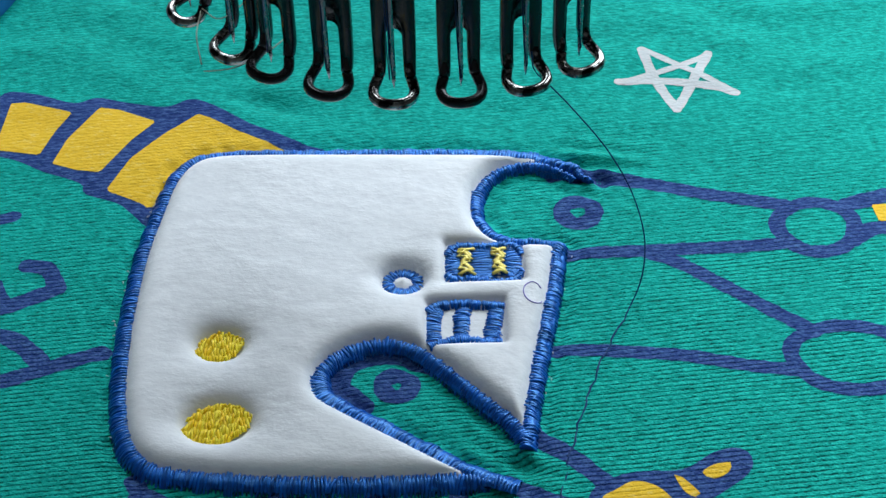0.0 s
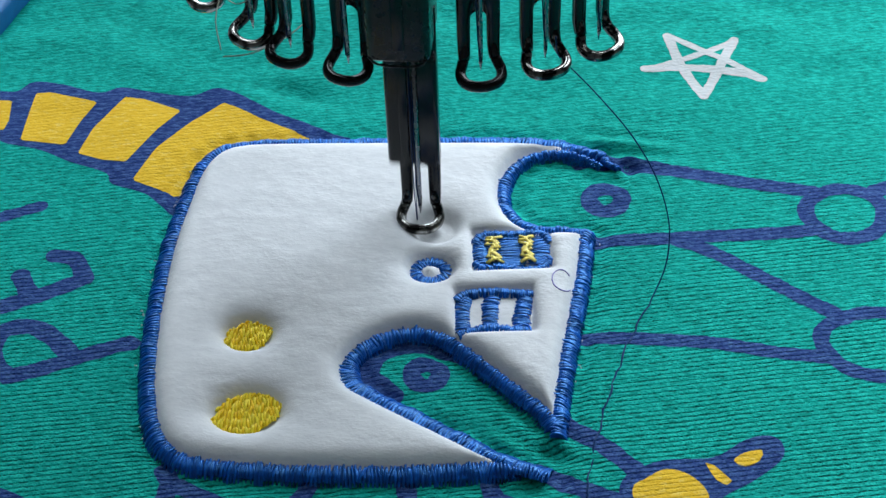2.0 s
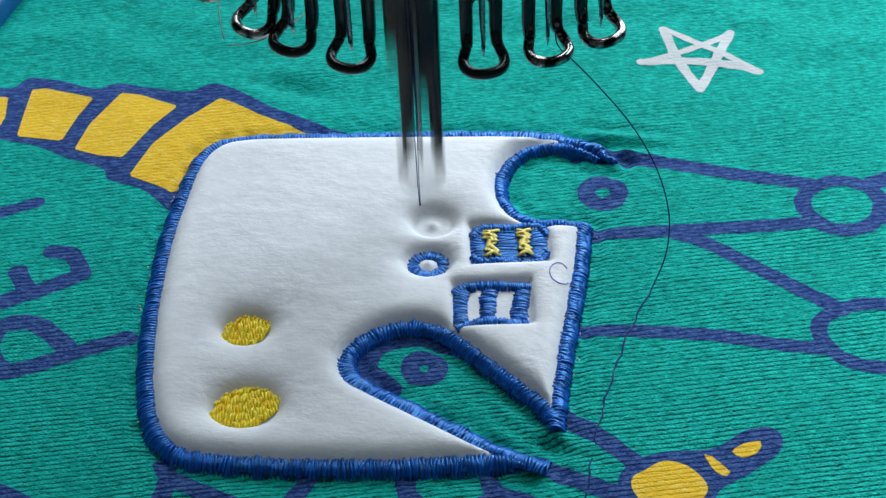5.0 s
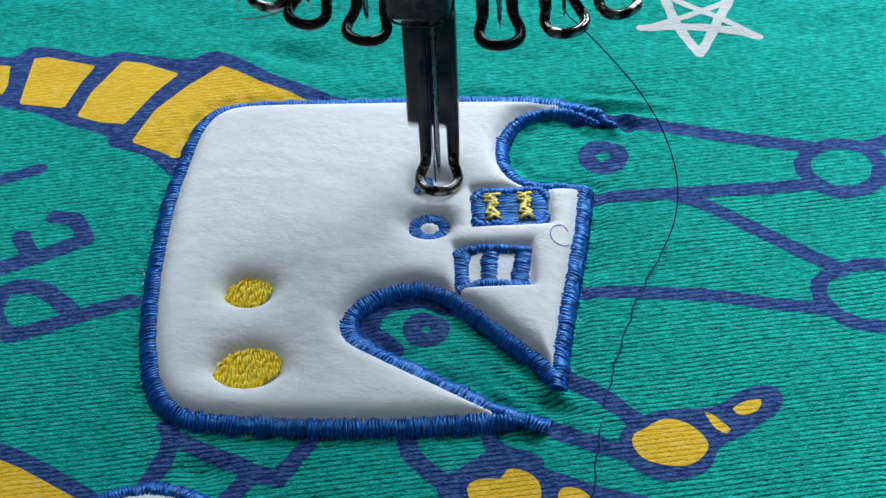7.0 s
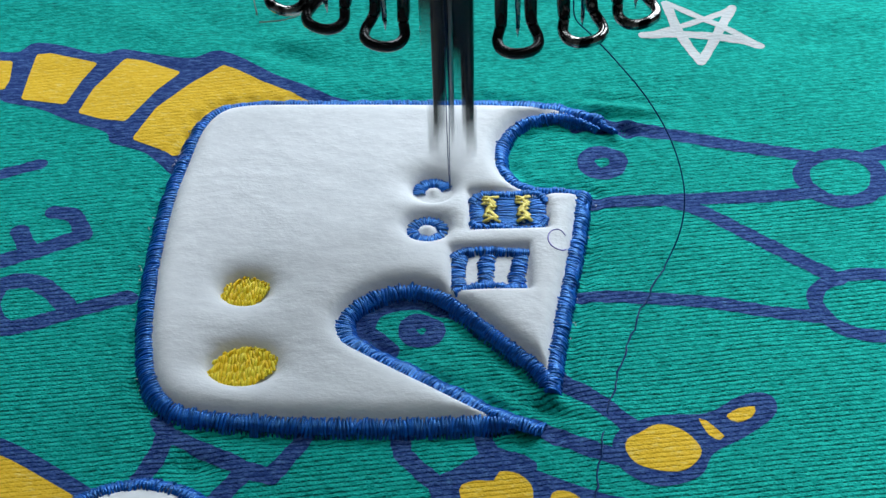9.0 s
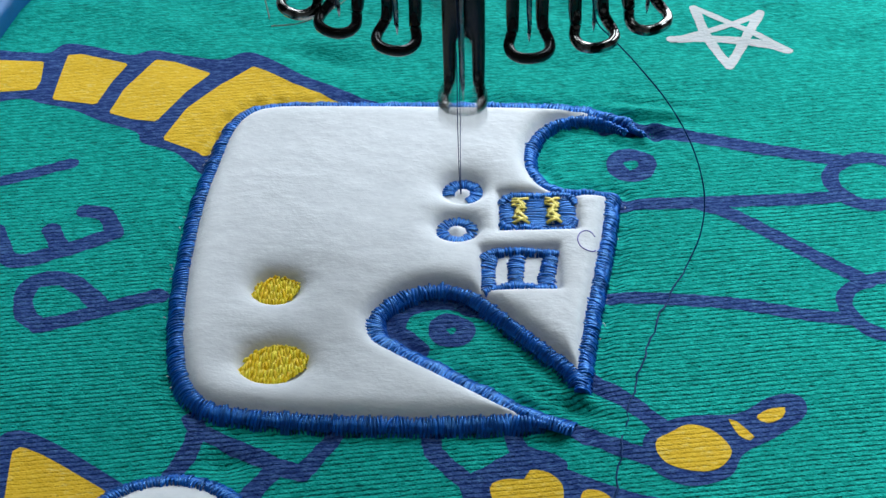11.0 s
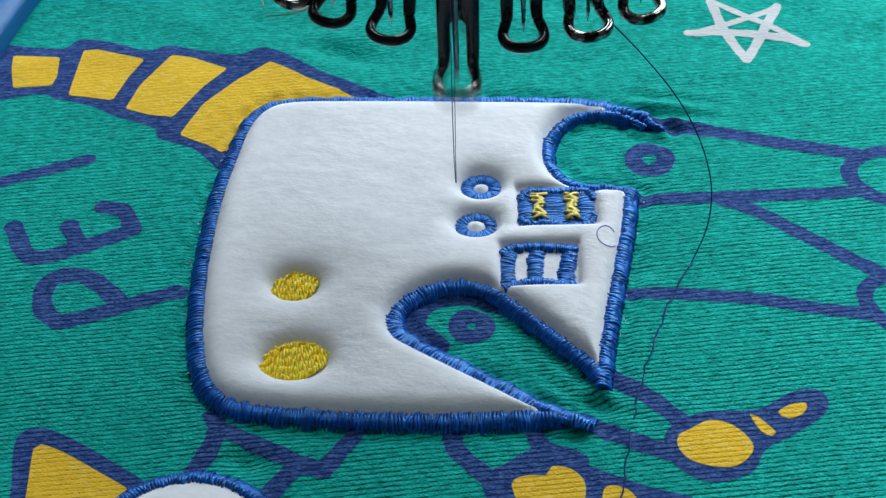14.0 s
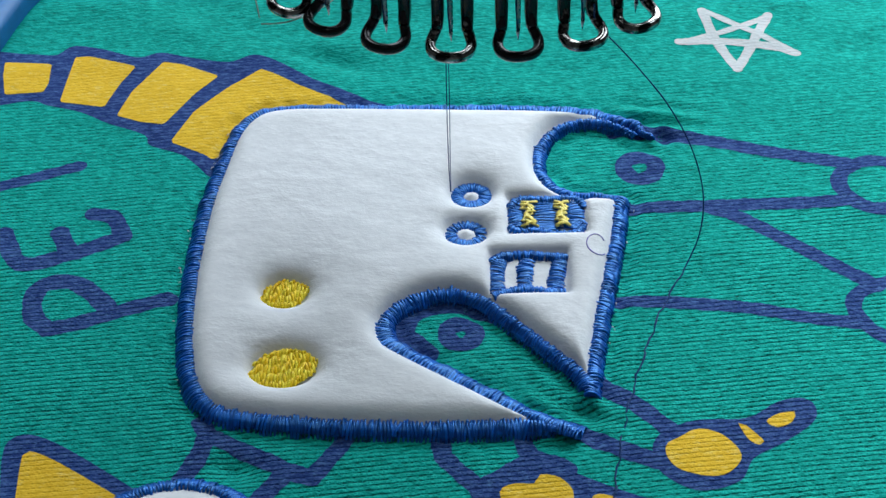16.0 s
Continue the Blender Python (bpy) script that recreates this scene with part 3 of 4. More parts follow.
for pts in ([(27.6, -56.7), (29.4, -55.6), (32.8, -53.7), (36.6, -55.1), (39.0, -59.1), (36.6, -62.5), (33.1, -63.1), (28.9, -61.7), (27.2, -58.9)],
            [(39.2, -52.6), (40.4, -53.1), (42.9, -56.3), (42.1, -57.0), (40.5, -56.0)],
            [(43.7, -52.3), (45.6, -50.8), (48.4, -50.4), (47.8, -52.4), (45.3, -53.5)],
            [(1.1, -65.9), (3.4, -64.2), (6.4, -64.2), (7.4, -62.5), (10.4, -63.1), (12.4, -66.1), (10.9, -70.6), (3.2, -70.5)],
            [(15.4, -66.7), (18.0, -66.6), (20.0, -68.6), (19.5, -70.7), (15.2, -70.1)],
            [(-73.3, -78.0), (-73.7, -67.2), (-74.2, -58.2), (-73.2, -57.3), (-69.5, -58.9), (-63.8, -62.4), (-58.0, -66.3), (-55.0, -69.0), (-57.0, -78.0)]):
    printed_patch("printed_block", pts, M_YELLOW_INK, shirt, 0.15)
joined("printed_star", (([(38.8, 45.3), (46.8, 45.4), (57.6, 42.9), (61.4, 41.0)], 2.0), ([(44.2, 55.2), (46.0, 46.2), (49.3, 36.3)], 2.0),
                   ([(49.3, 36.3), (52.8, 43.4), (57.4, 53.4)], 2.0), ([(44.5, 55.0), (51.9, 49.4), (60.4, 42.0)], 1.5),
                   ([(57.4, 53.2), (51.2, 49.7), (39.8, 45.3)], 1.5)),
       M_WHITE_INK, "hand-drawn white star print")

# ---- the felt patch ----
PAD_TOP = 3.40


def oval(x, y, c, rx, ry):
    """Distance outside an oval, about."""
    r = np.hypot((x - c[0]) / rx, (y - c[1]) / ry)
    return np.maximum(0, (r - 1) * min(rx, ry))


def oblong(x, y, x0, x1, y0, y1):
    return np.hypot(np.maximum(0, np.maximum(x0 - x, x - x1)), np.maximum(0, np.maximum(y0 - y, y - y1)))


def dent(d, depth, reach):
    """A steep wall next to the stitches and a shallow pull further out."""
    return depth * (0.64 * np.exp(-(d / (0.5 * reach)) ** 1.05) + 0.36 * np.exp(-d / (1.6 * reach)))


def tuft(x, y, c):
    """The felt that stands up in the middle of a stitched ring."""
    return 1.0 * np.exp(-((x - c[0]) ** 2 + (1.15 * (y - c[1])) ** 2) / 1.3)


def new_eye_dent(x, y):
    d = oval(x, y, NEW_EYE, 3.4, 2.9)
    pull = 3.0 * (0.68 * np.exp(-(d / 1.0) ** 1.05) + 0.32 * np.exp(-d / 2.6))
    return pull * np.clip((7.0 - d) / 4.0, 0, 1) - tuft(x, y, NEW_EYE)


def pad_z(x, y, d, sunk=True):
    z = 0.7 + (PAD_TOP - 0.7) * (1 - np.exp(-(np.maximum(0, d - 0.8) / 1.25) ** 1.2))
    z = z - 1.4 * np.clip((x - 22) / 4, 0, 1) * np.clip((y - 9) / 3, 0, 1)
    push = dent(oval(x, y, DOTS[0][0], 3.7, 2.9), 3.1, 2.2) + dent(oval(x, y, DOTS[1][0], 5.2, 3.8), 3.1, 2.2)
    push = push + dent(oval(x, y, EYE, 3.7, 3.1), 2.7, 1.6) - tuft(x, y, EYE)
    push = push + dent(oblong(x, y, 3.6, 17.2, -10.8, -1.4), 2.0, 1.0) + dent(oblong(x, y, 0.3, 13.4, -25.3, -15.7), 2.0, 1.0)
    if sunk:
        push = push + new_eye_dent(x, y)
    z = z - np.minimum(push, 3.0) * np.clip((z - 0.5) / 2.9, 0, 1)
    lumps = 0.05 * waves(x, y, 50, 41) + 0.035 * waves(x + 2 * waves(x, y, 80, 19), y, 12, 14.0, 1.0) + 0.03 * waves(x, y + 1.5 * waves(x, y, 5, 23), 80, 8.0)
    return z + lumps * np.clip((d - 2) / 6, 0, 1)


v, f = fill_region(OUTLINE, 0.55, lambda x, y, d: pad_z(x, y, d))
PAD = mesh_object("felt_patch", v, f, M_FELT, shirt, "puffy white felt applique patch")

# felt still smooth where the second ring will be sewn; it is pressed down by the stitches
plug_loop = np.array([(NEW_EYE[0] + 11.5 * math.cos(w), NEW_EYE[1] + 10.5 * math.sin(w)) for w in np.linspace(0, 2 * math.pi, 48, endpoint=False)])


def plug_z(x, y, d):
    rim = line_distance(x, y, OUTLINE_SHUT)
    return pad_z(x, y, rim, False) + 0.02 - 0.05 * np.exp(-d / 0.8)


v, f = fill_region(plug_loop, 0.6, plug_z)
PLUG = mesh_object("felt_top", v, f, M_FELT, PAD)


HX, HY = np.arange(-54, 34, 0.5), np.arange(-58, 28, 0.5)
_mx, _my = np.meshgrid(HX, HY)
HEIGHTS = pad_z(_mx, _my, line_distance(_mx, _my, OUTLINE_SHUT) * np.where(inside(_mx, _my, OUTLINE), 1, 0))


def on_pad(x, y):
    """Height of the felt at a place."""
    i, j = min(max(int((x + 54) * 2), 0), len(HX) - 2), min(max(int((y + 58) * 2), 0), len(HY) - 2)
    u, w = (x - HX[i]) * 2, (y - HY[j]) * 2
    return float((HEIGHTS[j, i] * (1 - u) + HEIGHTS[j, i + 1] * u) * (1 - w) + (HEIGHTS[j + 1, i] * (1 - u) + HEIGHTS[j + 1, i + 1] * u) * w)


def sunk_level(x0, x1, y0, y1):
    """The highest felt within a pressed field."""
    field = (_mx > x0) & (_mx < x1) & (_my > y0) & (_my < y1)
    return float(HEIGHTS[field].max()) - 0.05


def stitched(name, material, parent, fill, label=""):
    b = Build()
    fill(b)
    return tagged(b.object(name, material, parent, label), kind="stuff")


def lip(x, y):
    return cloth_z(x, y)


def spread(p):
    """The edge lies wider along the far side, above all by its tip, and tighter along the near one."""
    x, y = p
    if y > 14 and x > 8:
        return (1.12 + 0.3 * min(1.0, (x - 8) / 8.0)) * min(1.0, max(0.3, (32.5 - x) / 8.5))
    return 1.2 - 0.08 * min(1.0, max(0.0, (y - 12.0) / 8.0)) - 0.05 * min(1.0, max(0.0, (-44.0 - y) / 6.0))


def edge_part(points, taper=0.0, width=3.15, swell=None, inner=0.95, hump=0.85):
    stitched("satin_edge", M_BLUE_THREAD, PAD,
             lambda b: satin(b, spline(points, 1.0), width, 0.3, inner, -0.2, hump, 0.27, taper=taper, ground=lip, core=0.2, jitter=0.055, ragged=3.2, swell=swell, over=on_pad), "royal blue satin-stitched edge")


edge_part(EDGE_ROUND, 5.0, swell=spread)
edge_part(EDGE_NOTCH, swell=lambda p: 1.0 + 0.35 * min(1.0, max(0.0, (-35.0 - 0.6 * (p[0] + 10) - p[1]) / 2.0)))
edge_part(EDGE_SPIKE)
edge_part(EDGE_BAY, 8.0, 2.9, lambda p: 0.72 if p[1] > 18 else 1.0 - 0.28 * max(0.0, (p[1] - 12) / 6), 0.95, 0.75)
for c, rx, ry, turn in DOTS:
    stitched("satin_dot", M_YELLOW_THREAD, PAD, lambda b: satin_fill(b, c, rx, ry * 0.95, turn + 9, 0.72), "yellow stitched oval button")


def ring_line(c, rx=2.7, ry=2.35, a0=190, a1=-170, n=40):
    return [(c[0] + rx * math.cos(radians(a)), c[1] + ry * math.sin(radians(a))) for a in np.linspace(a0, a1, n)]


stitched("stitched_ring", M_BLUE_THREAD, PAD, lambda b: satin(b, ring_line(EYE), 2.6, 0.34, 0.0, 0.0, 0.6, 0.25, 0.12, 0.2, floor=lambda x, y: 0.25 * on_pad(x, y) + 0.12), "blue stitched ring")


def bars(b, specs, z):
    for line, width, hump in specs:
        satin(b, spline(line, 0.5), width, 0.34, 0.0, 0.0, hump, 0.24, 0.12, 0.12, segs=5, floor=lambda x, y: z)


Z_UPPER, Z_LOWER = sunk_level(4, 16.8, -10, -2), sunk_level(1, 12.2, -24.8, -17.2)
stitched("stitched_badge", M_BLUE_THREAD, PAD, lambda b: bars(b, [
    ([(5.5, -9.4), (4.9, -6.2), (5.7, -3.0)], 3.2, 0.4), ([(10.0, -9.8), (10.2, -6.0), (10.0, -2.3)], 5.6, 0.3), ([(14.9, -9.6), (15.6, -6.2), (14.9, -3.0)], 3.8, 0.4),
    ([(3.9, -4.2), (4.9, -2.6), (7.0, -1.9), (10, -2.3), (14.4, -1.9), (16.4, -2.8), (17.2, -4.4)], 1.7, 0.65),
    ([(3.8, -9.2), (5.0, -10.3), (8, -10.2), (11.5, -10.9), (14.8, -10.9), (16.5, -9.9), (17.1, -8.4)], 1.6, 0.65)], Z_UPPER),
    "blue stitched badge")


def zigzag(b, x, y0, y1, width, z, turns=3):
    """A bar of crossing stitches, down and back, drawn in at its middle."""
    for back in (0, 1, 2):
        pts = []
        for k in range(turns + 1):
            f = k / turns
            w = width / 2 * (0.62 + 0.38 * abs(2 * f - 1)) * random.uniform(0.85, 1.12)
            side = 1 if (k + back) % 2 else -1
            y = y1 + (y0 - y1) * min(1.0, f + (0.12 if back == 2 else 0.0))
            pts += [(x + side * w, y, z + 0.55), (x + side * w * 0.1, y + (y0 - y1) * 0.45 / turns, z + 0.95 + 0.2 * back)]
        b.tube([(px + random.gauss(0, 0.12), py + random.gauss(0, 0.12), pz) for px, py, pz in pts[:-1]], random.uniform(0.3, 0.38), 6, 0.7)


for x in (7.1, 13.1):
    stitched("stitched_bar", M_PALE_YELLOW_THREAD, PAD, lambda b: zigzag(b, x, -9.3, -3.0, 2.7, Z_UPPER, 4), "pale yellow zigzag-stitched bar")
stitched("stitched_badge", M_BLUE_THREAD, PAD, lambda b: bars(b, [
    ([(1.3, -24.4), (1.2, -20.5), (1.9, -17.2)], 2.8, 0.45), ([(6.0, -24.2), (6.2, -20.5), (6.5, -17.3)], 2.7, 0.4), ([(11.1, -24.7), (11.6, -21.0), (12.4, -17.6)], 2.9, 0.45),
    ([(0.4, -18.0), (1.6, -16.6), (5, -16.0), (9.4, -16.3), (14.2, -16.9)], 2.0, 0.65), ([(0.6, -25.8), (3.6, -24.8), (6.7, -24.4), (9.8, -25.1), (12.8, -25.2)], 1.8, 0.65)], Z_LOWER),
    "blue stitched window frame badge")
pen = Build()
pen.tube([(18.7 + 1.7 * math.cos(w), -14.9 + 2.4 * math.sin(w), on_pad(18.7 + 1.7 * math.cos(w), -14.9 + 2.4 * math.sin(w)) + 0.05)
          for w in np.linspace(0.6, 5.7, 24)], 0.1, 5)
pen.object("pen_mark", M_DARK_INK, PAD, "violet pen circle")

# bits of white lint caught outside the stitched edge
lint = Build()
for i in range(26):
    p = OUTLINE[random.choice([k for k, q in enumerate(OUTLINE) if q[0] < -46 or q[0] > 17 and q[1] < -2])]
    x, y = p[0] + (1 if p[0] > 0 else -1) * random.uniform(1.7, 2.4), p[1] + random.uniform(-0.5, 0.5)
    z, a = float(cloth_z(x, y)) + 0.2, random.uniform(0, 3.1)
    lint.tube([(x, y, z), (x + 0.25 * math.cos(a), y + 0.25 * math.sin(a), z + 0.18), (x + 0.5 * math.cos(a), y + 0.4 * math.sin(a), z + 0.05)], [0.05, 0.11, 0.04], 5)
tagged(lint.object("lint", M_FELT, PAD, "white felt fibres"), kind="stuff")

# the stitches of the second ring, sewn one after another
NEW_STITCHES = []
ring = ring_line(NEW_EYE, n=37)
for i in range(36):
    b = Build()
    satin(b, np.array([ring[i], ring[i + 1]]), 2.6, 0.36, 0.0, 0.0, 0.6, 0.25, 0.12, 0.2, floor=lambda x, y: 0.25 * on_pad(x, y) + 0.12)
    o = b.object("stitch", M_BLUE_THREAD, PAD)
    NEW_STITCHES.append((5.0 + 8.2 * i / 36, o))

# the second patch, of which only the rim is seen
loop2 = [(-48.0 + 13.5 * math.cos(w), -76.5 + 11.6 * math.sin(w)) for w in np.linspace(0, 2 * math.pi, 60, endpoint=False)]
v, f = fill_region(np.array(loop2), 1.0, lambda x, y, d: 0.9 + 2.0 * (1 - np.exp(-(d / 3.0))))
PAD2 = mesh_object("felt_patch", v, f, M_FELT, shirt, "small puffy white felt patch")
stitched("satin_edge", M_BLUE_THREAD, PAD2, lambda b: satin(b, loop2 + loop2[:1], 3.2, 0.28, 1.3, 0.0, 1.15, ground=lip, core=0.25, ragged=1.7), "royal blue satin-stitched edge")

# ---- the hoop ----
hoop = tagged(new("embroidery_hoop"), "bright blue plastic embroidery hoop holding the shirt", "hoop")
b = Build()
profile = [(170, -13.5), (170, 3.6), (170.8, 4.4), (176, 4.4), (177, 3.6), (177, -13.5)]
n = 160
for i in range(n):
    w = 2 * math.pi * i / n
    for r, z in profile:
        b.v.append((HOOP_CENTRE[0] + r * math.cos(w), HOOP_CENTRE[1] + r * math.sin(w), z))
for i in range(n):
    for k in range(6):
        a, c = i * 6, ((i + 1) % n) * 6
        b.f.append((a + k, a + (k + 1) % 6, c + (k + 1) % 6, c + k))
b.object("ring", M_HOOP, hoop)

# ---- the sewing head ----
ARC_CENTRE, ARC_R, FOOT_Z = (1.05, 48.6), 51.1, 34.3
STEP = 13.4


def foot_parts(parent, worn):
    """A blackened presser foot: plate, slot, two legs and the bent eye; with needle and thread. Its eye points to -y."""
    b = Build()
    # one rounded plate, slotted from below, whose legs bend forward at the foot
    rows = []
    for z, x0, x1 in ((3.0, 1.6, 3.45), (3.8, 1.5, 3.5), (5.2, 1.42, 3.52), (7.0, 1.38, 3.55), (10.3, 1.36, 3.58)):
        rows.append(((x0, z), (x1, z)))
    for w in range(0, 100, 15):
        a = radians(w)
        rows.append(((1.35 * math.cos(a), 10.8 + 1.5 * math.sin(a)), (3.6 if w < 60 else 3.6 * (90 - w) / 30, min(46.0, 10.8 + 0.59 * w))))
    rows = rows + [((-p[0], p[1]), (-q[0], q[1])) for p, q in reversed(rows[:-1])]
    section = [(0.0, 0.25), (0.1, 0.0), (0.9, 0.0), (1.0, 0.25), (1.0, 0.75), (0.9, 1.0), (0.1, 1.0), (0.0, 0.75)]
    base = len(b.v)
    for p, q in rows:
        for f, g in section:
            x, z = p[0] + (q[0] - p[0]) * f, p[1] + (q[1] - p[1]) * f
            bend = max(0.0, 6.0 - z) ** 1.7 * 0.11
            b.v.append((x, 1.5 + 1.6 * g - bend, z))
    for i in range(len(rows) - 1):
        for k in range(8):
            k2 = (k + 1) % 8
            b.f.append((base + i * 8 + k, base + i * 8 + k2, base + (i + 1) * 8 + k2, base + (i + 1) * 8 + k))
    b.f += [tuple(base + k for k in reversed(range(8))), tuple(base + (len(rows) - 1) * 8 + k for k in range(8))]
    plate = b.object("plate", M_FOOT, parent)
    b = Build()
    half = [(2.5, 2.2, 5.4), (2.5, 1.75, 4.2), (2.62, 1.35, 3.2), (3.0, 0.8, 2.15), (3.42, -0.2, 1.35), (3.2, -1.8, 0.95), (2.2, -3.0, 0.85), (0.8, -3.5, 0.82)]
    eye = half + [(-x, y, z) for x, y, z in reversed(half)]
    loop = spline(eye, 0.45)
    b.tube(loop, [0.94 if p[2] < 4.4 else 0.84 for p in loop], 14)
    b.object("eye", M_LOOP if worn else M_FOOT, parent, "polished steel eye" if worn else "")
    b = Build()
    b.tube([(0, -0.2, 46), (0, -0.2, 5.2), (0, -0.2, 3.4), (0, -0.2, 1.6)], [0.38, 0.38, 0.33, 0.05], 8)
    b.object("needle", M_NEEDLE, parent, "thin steel needle")
    b = Build()
    b.tube([(-1.2, 0.6, 46), (-0.75, 0.3, 20), (-0.4, -0.3, 8), (-0.1, -0.75, 4.0)], 0.16, 5)
    b.object("thread", M_NAVY_THREAD, parent, "dark blue thread")


FEET = []
for worn in (True, False):
    o = tagged(new("presser_foot"), "worn shiny presser foot with needle" if worn else "black glossy presser foot with needle", "presser foot", "presser feet")
    foot_parts(o, worn)
    FEET.append(o)


def foot_pose(i):
    a = radians({-4: -60.0, -3: -43.5, 3: 32.8}.get(i, -6.4 + STEP * i))
    r = ARC_R - 3.6
    return Matrix.Translation(((ARC_CENTRE[0] + r * math.sin(a)) * MM, (ARC_CENTRE[1] - r * math.cos(a)) * MM, FOOT_Z * MM)) @ Matrix.Rotation(a, 4, "Z")


FEET[0].matrix_world = foot_pose(3)
FEET[1].matrix_world = foot_pose(-1)
for i in (2, -3, -4):
    copy_thing(FEET[0], foot_pose(i))
for i in (1, -2):
    copy_thing(FEET[1], foot_pose(i))

# the working foot, with the clamp and bar that drive it
active = tagged(new("presser_foot"), "working presser foot that beats down on the felt", "presser foot", "presser feet")
foot_parts(active, True)
b = Build()
b.box(-5.4, 3.7, 0.4, 3.6, 22.5, 47, 0.8)
b.box(-3.0, -1.4, -0.1, 0.6, 25, 46, 0.25)
SHANK = b.object("shank", M_FOOT, active)
b = Build()
b.box(-7.0, 3.4, -5.0, 8.0, 39.3, 62, 1.6, 4)
b.tube(spline([(-6.6, -4.9, 40.8), (-5.2, -5.1, 39.6), (-1.8, -5.2, 39.3), (1.6, -5.1, 39.6), (3.0, -4.9, 40.8)], 0.4), 0.22, 8)
b.object("clamp", M_BLACK, active, "black block-shaped needle clamp")
# raised strip added in place of the paler groove down the clamp
b = Build()
b.box(-2.6, -0.6, -5.5, -4.6, 42.5, 61, 0.3)
b.object("clamp_strip", M_FOOT, active, "dark steel strip down the clamp's front")
b = Build()
b.tube([(0, 2, 60), (0, 2, 96)], 3.4, 20)
b.object("bar", M_NEEDLE, active)

# the curved case from which the feet hang
case = tagged(new("needle_case"), "black curved needle case of the embroidery head", "needle case")
b = Build()
n = 48
for i in range(n + 1):
    a = radians(-80 + 160 * i / n)
    for r, z in ((54, 79), (54, 120), (42, 120), (42, 79)):
        b.v.append((ARC_CENTRE[0] + r * math.sin(a), ARC_CENTRE[1] - r * math.cos(a), z))
for i in range(n):
    for k in range(4):
        b.f.append((i * 4 + k, (i + 1) * 4 + k, (i + 1) * 4 + (k + 1) % 4, i * 4 + (k + 1) % 4))
b.f += [(0, 1, 2, 3), (n * 4 + 3, n * 4 + 2, n * 4 + 1, n * 4)]
b.object("case_shell", M_BLACK, case, smooth=False)
b = Build()
b.box(-14, 16, 44, 300, 85, 150, 4)
b.object("arm", M_BLACK, case)

# ---- threads ----
b = Build()
trail = spline([(18.6, 3.6, 41), (19.2, 5.0, 36.0), (22.1, 4.1, 33), (25.9, 1.3, 30), (31.4, -1.8, 24), (35.7, -4.9, 17), (38.0, -8.8, 10), (37.5, -13.4, 5),
               (35.0, -17.7, 1.0), (30.2, -27.0, 0.5), (26.7, -36.4, 0.5), (23.1, -48.0, 0.5), (20.6, -59.5, 0.5), (18.6, -72.0, 0.5)], 1.2)
laid = []
for i, p in enumerate(trail):
    on = min(1.0, max(0.0, (-17.0 - p[1]) / 5.0))
    laid.append((p[0] + on * (0.22 * math.sin(1.1 * i) + 0.12 * math.sin(2.7 * i)), p[1], p[2] - on * (0.28 - 0.22 * math.sin(0.8 * i) - 0.14 * math.sin(2.1 * i))))
b.tube(laid, [0.125 if p[1] > -20 else 0.15 + 0.03 * math.sin(1.9 * i) for i, p in enumerate(laid)], 6)
LOOSE = tagged(b.object("loose_thread", M_TRAIL_THREAD), "long dark blue thread trailing over the shirt", "thread")
b = Build()
b.tube([(-0.25, 0.0, 34.0), (-0.3, 0, 18), (-0.2, 0, 7), (0, 0, 1.6)], 0.085, 6)
b.tube([(0.2, 0.0, 34.0), (0.15, 0, 18), (0.05, 0, 7), (0.1, 0, 1.6)], 0.07, 6)
TAUT = tagged(b.object("needle_thread", M_TRAIL_THREAD), "fine dark blue thread from needle to felt", "thread")
for pts in ([(-36.8, 9.0, 34), (-34, 9.2, 34), (-31.2, 10.1, 34), (-26.6, 13.5, 34), (-21.7, 17.1, 36)],
            [(-37.9, 20.6, 38), (-38.2, 15, 37), (-36.9, 8.4, 36)], [(-37.5, 20.0, 39), (-34, 17.0, 39), (-28.5, 19.0, 42)]):
    b = Build()
    b.tube(spline(pts, 1.0), 0.11, 5)
    tagged(b.object("loose_thread", M_PALE_THREAD), "short pale thread end caught at the presser feet", "thread")

# ---- motions ----
# seconds and how far the foot is down, 0 to 1; + falling, - rising
BEATS = [(0.7, 0.45), (0.8, 0.97), (0.9, -0.85), (1.0, 0.0), (1.1, 0.85), (1.2, 0.97), (1.3, -0.55), (1.4, 0.06), (1.5, 1.0), (1.6, -0.97),
         (1.7, 0.35), (1.8, 0.97), (1.9, 1.0), (2.0, 1.0), (2.5, -0.35), (3.0, 1.0), (3.5, -0.35), (3.6, -0.1), (5.9, 1.0), (6.0, 1.0), (6.5, -0.08),
         (7.0, 1.0), (7.5, -0.92), (8.0, -0.5), (8.1, -0.25), (10.3, -0.3), (10.5, 0.93), (11.0, -0.35), (11.1, -0.05), (11.5, 0.94),
         (12.0, -0.55), (12.1, -0.06), (12.2, 0.06), (12.3, 0.3), (12.4, 0.88), (12.5, 0.98), (12.6, 1.0), (12.7, -0.99), (13.0, 0.88),
         (13.1, 0.97), (13.2, 1.0), (13.3, 1.0), (13.5, -0.88), (14.0, -0.3), (14.3, -0.05)]
STROKE = FOOT_Z - 1.7


def down(phase):
    c = 0.5 - 0.5 * math.cos(2 * math.pi * phase)
    return min(1.0, max(0.0, (c - 0.06) / 0.7))


def beat_phase(value):
    """The part of a turn of the main shaft at which the foot is so far down."""
    c = 1.0 if abs(value) >= 1 else 0.0 if value == 0 else 0.06 + 0.7 * abs(value)
    p = math.acos(1 - 2 * c) / (2 * math.pi)
    return p if value >= 0 else 1 - p


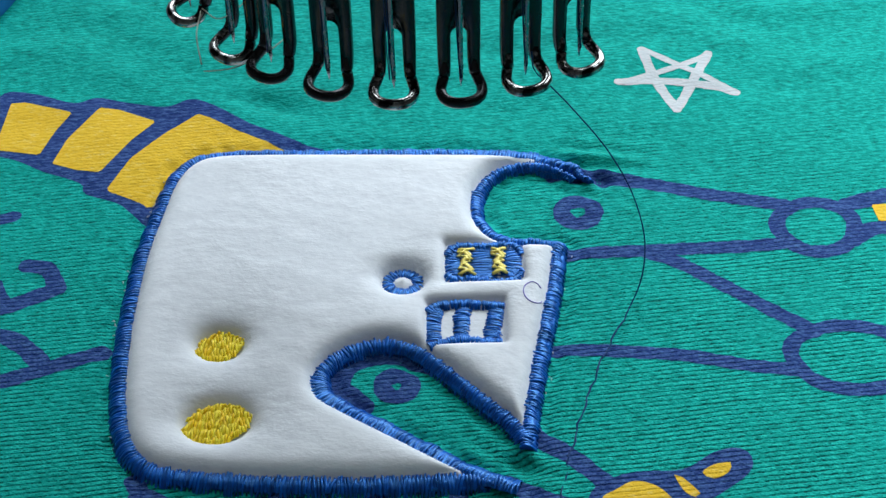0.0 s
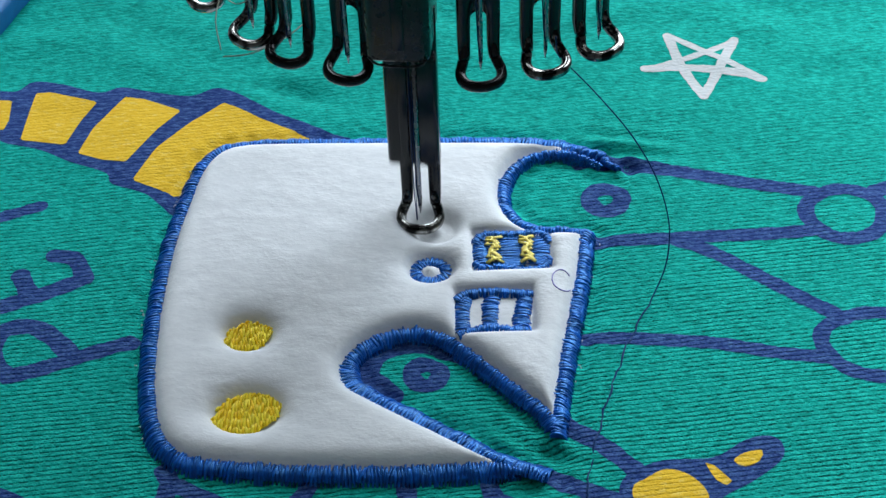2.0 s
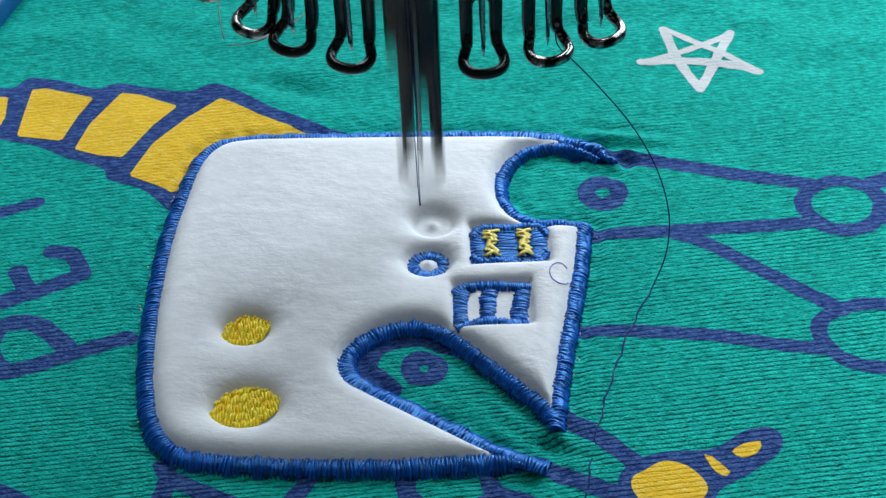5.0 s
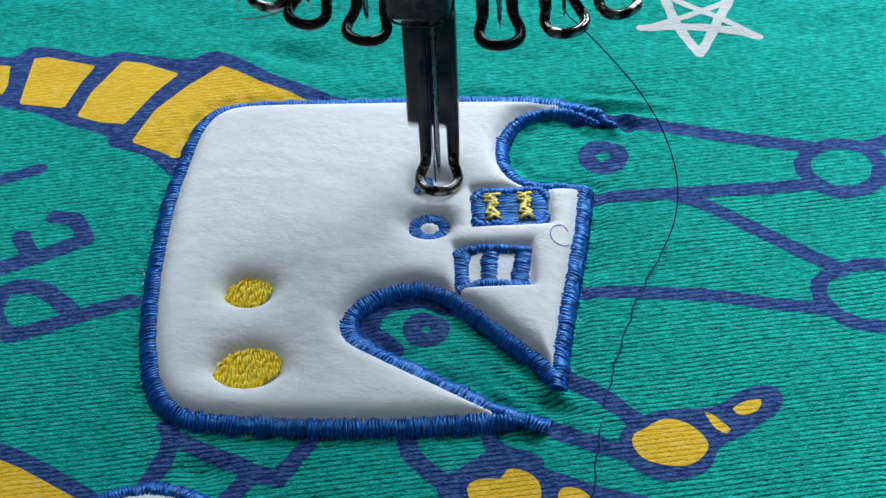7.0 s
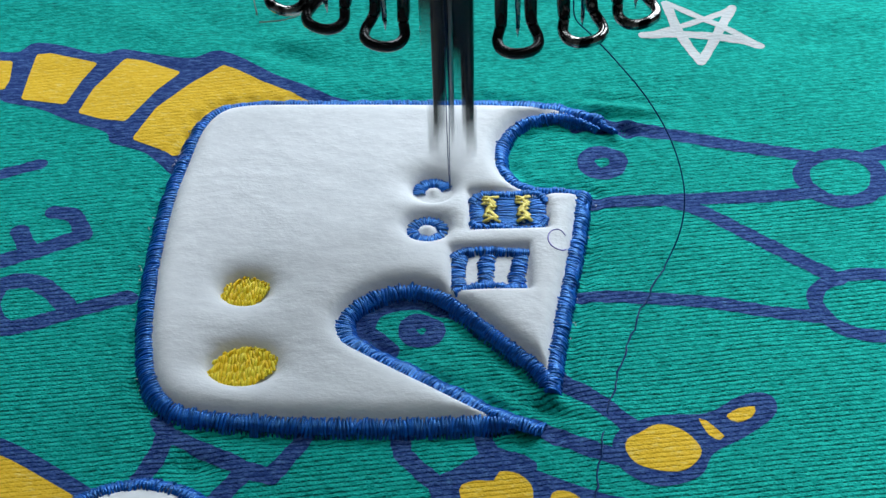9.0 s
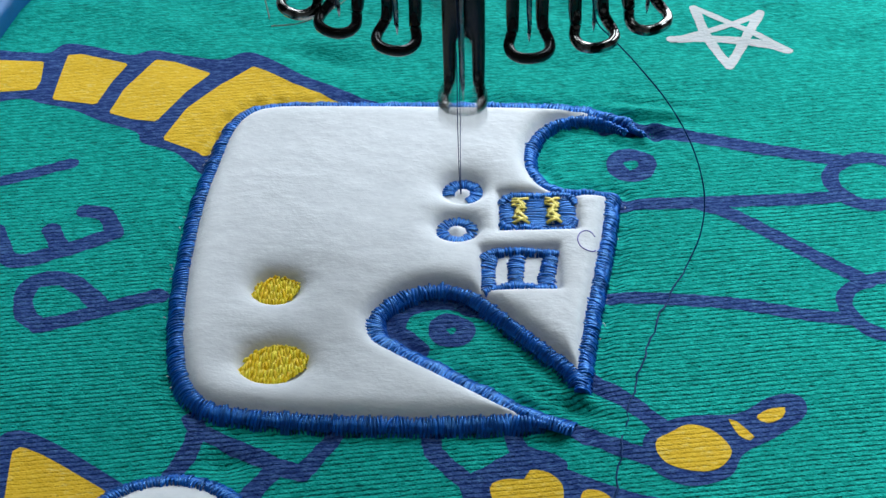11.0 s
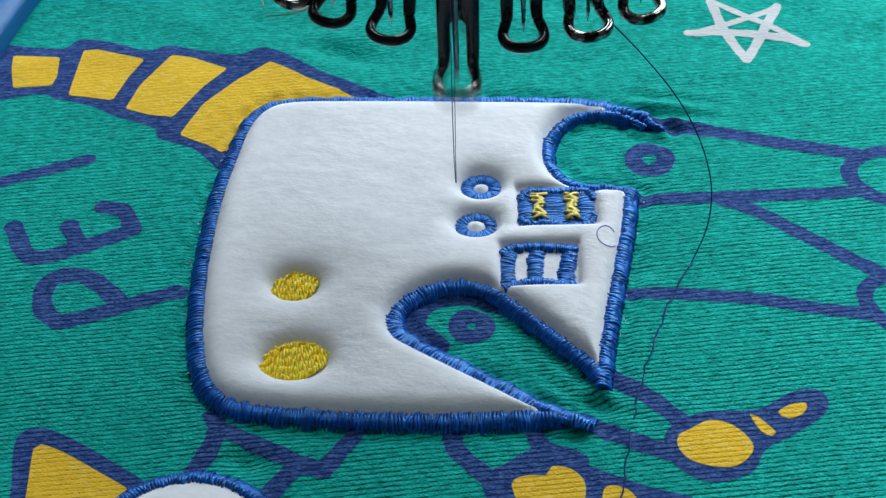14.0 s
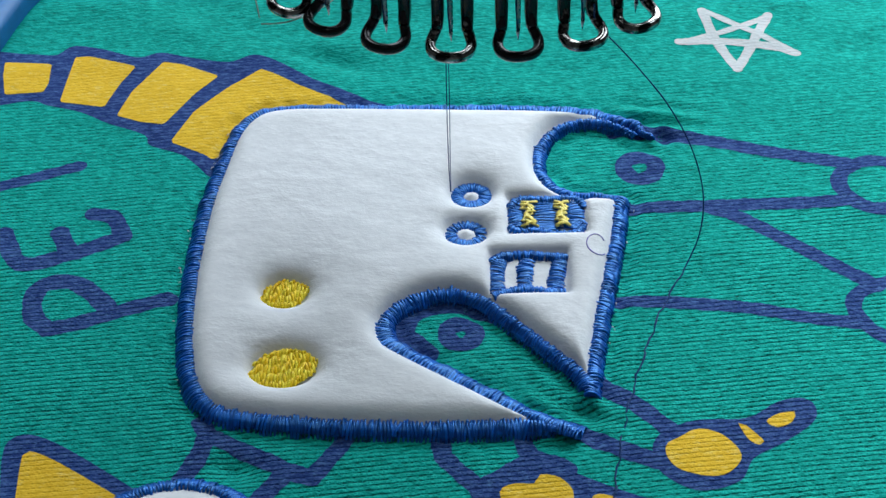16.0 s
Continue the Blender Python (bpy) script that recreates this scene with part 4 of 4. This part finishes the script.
def foot_rows():
    """Thirty rows a second: about ten beats a second between the known ones. The needle's shank goes on down while the foot rests on the felt."""
    rest, shank = foot_pose(0), []
    keys = [(0.6, 0.0)]
    for t, value in BEATS + [(14.4, 0.0)]:
        t0, p0 = keys[-1]
        turns = round((t - t0) * 10.3 + p0 - beat_phase(value))
        keys.append((t, max(turns, math.ceil(p0 - beat_phase(value))) + beat_phase(value)))
    rows = []
    for k in range(0, 481):
        further = 0.0
        t = k / FPS
        if t <= 0.6:
            d = 0.0
        elif 14.95 < t < 15.05:
            d = 0.1
        elif t >= 14.4:
            d = 0.0
        else:
            held = [v for u, v in BEATS if abs(u - t) < 0.036 and abs(v) >= 0.95]
            d = max([0.985 * abs(v) for v in held] + [0.0])
            rest_near = any(abs(u - t) < 0.036 and abs(v) <= 0.06 for u, v in BEATS)
            d = max(d, (0.06 if rest_near else 1.0) * down(float(np.interp(t, [a for a, _ in keys], [b for _, b in keys]))))
            turn = float(np.interp(t, [a for a, _ in keys], [b for _, b in keys]))
            further = 11.0 * max(0.0, (0.5 - 0.5 * math.cos(2 * math.pi * turn) - 0.76) / 0.24)
        rows.append((t, Matrix.Translation((0, 0, -d * STROKE * MM)) @ rest))
        shank.append((t, shifted(0, 0, -further)))
    return rows, shank


def shifted(x, y, z=0.0):
    return Matrix.Translation((x * MM, y * MM, z * MM))


def motions():
    walk(shirt, [(t, shifted(x, y)) for t, x, y in HOOP])
    walk(hoop, [(t, shifted(x, y)) for t, x, y in HOOP])
    walk(LOOSE, [(t, shifted(0.5 * x, 0.5 * y)) for t, x, y in HOOP])
    foot, shank = foot_rows()
    walk(active, foot)
    walk(SHANK, shank)
    needle = foot_pose(0) @ Vector((-0.0007, -0.0002, 0))
    x, y = needle.x / MM, needle.y / MM
    walk(TAUT, [(0, shifted(x, y, 36)), (0.7, shifted(x, y, 36)), (0.9, shifted(x, y, 0)), (16, shifted(x, y, 0))])
    walk(PLUG, [(0, shifted(0, 0, 0)), (1.05, shifted(0, 0, 0)), (1.4, shifted(0, 0, -3.3)), (16, shifted(0, 0, -3.3))])
    for t, o in NEW_STITCHES:
        walk(o, [(0, shifted(0, 0, -2.2)), (t, shifted(0, 0, -2.2)), (t + 0.2, shifted(0, 0, 0)), (16, shifted(0, 0, 0))])


motions()
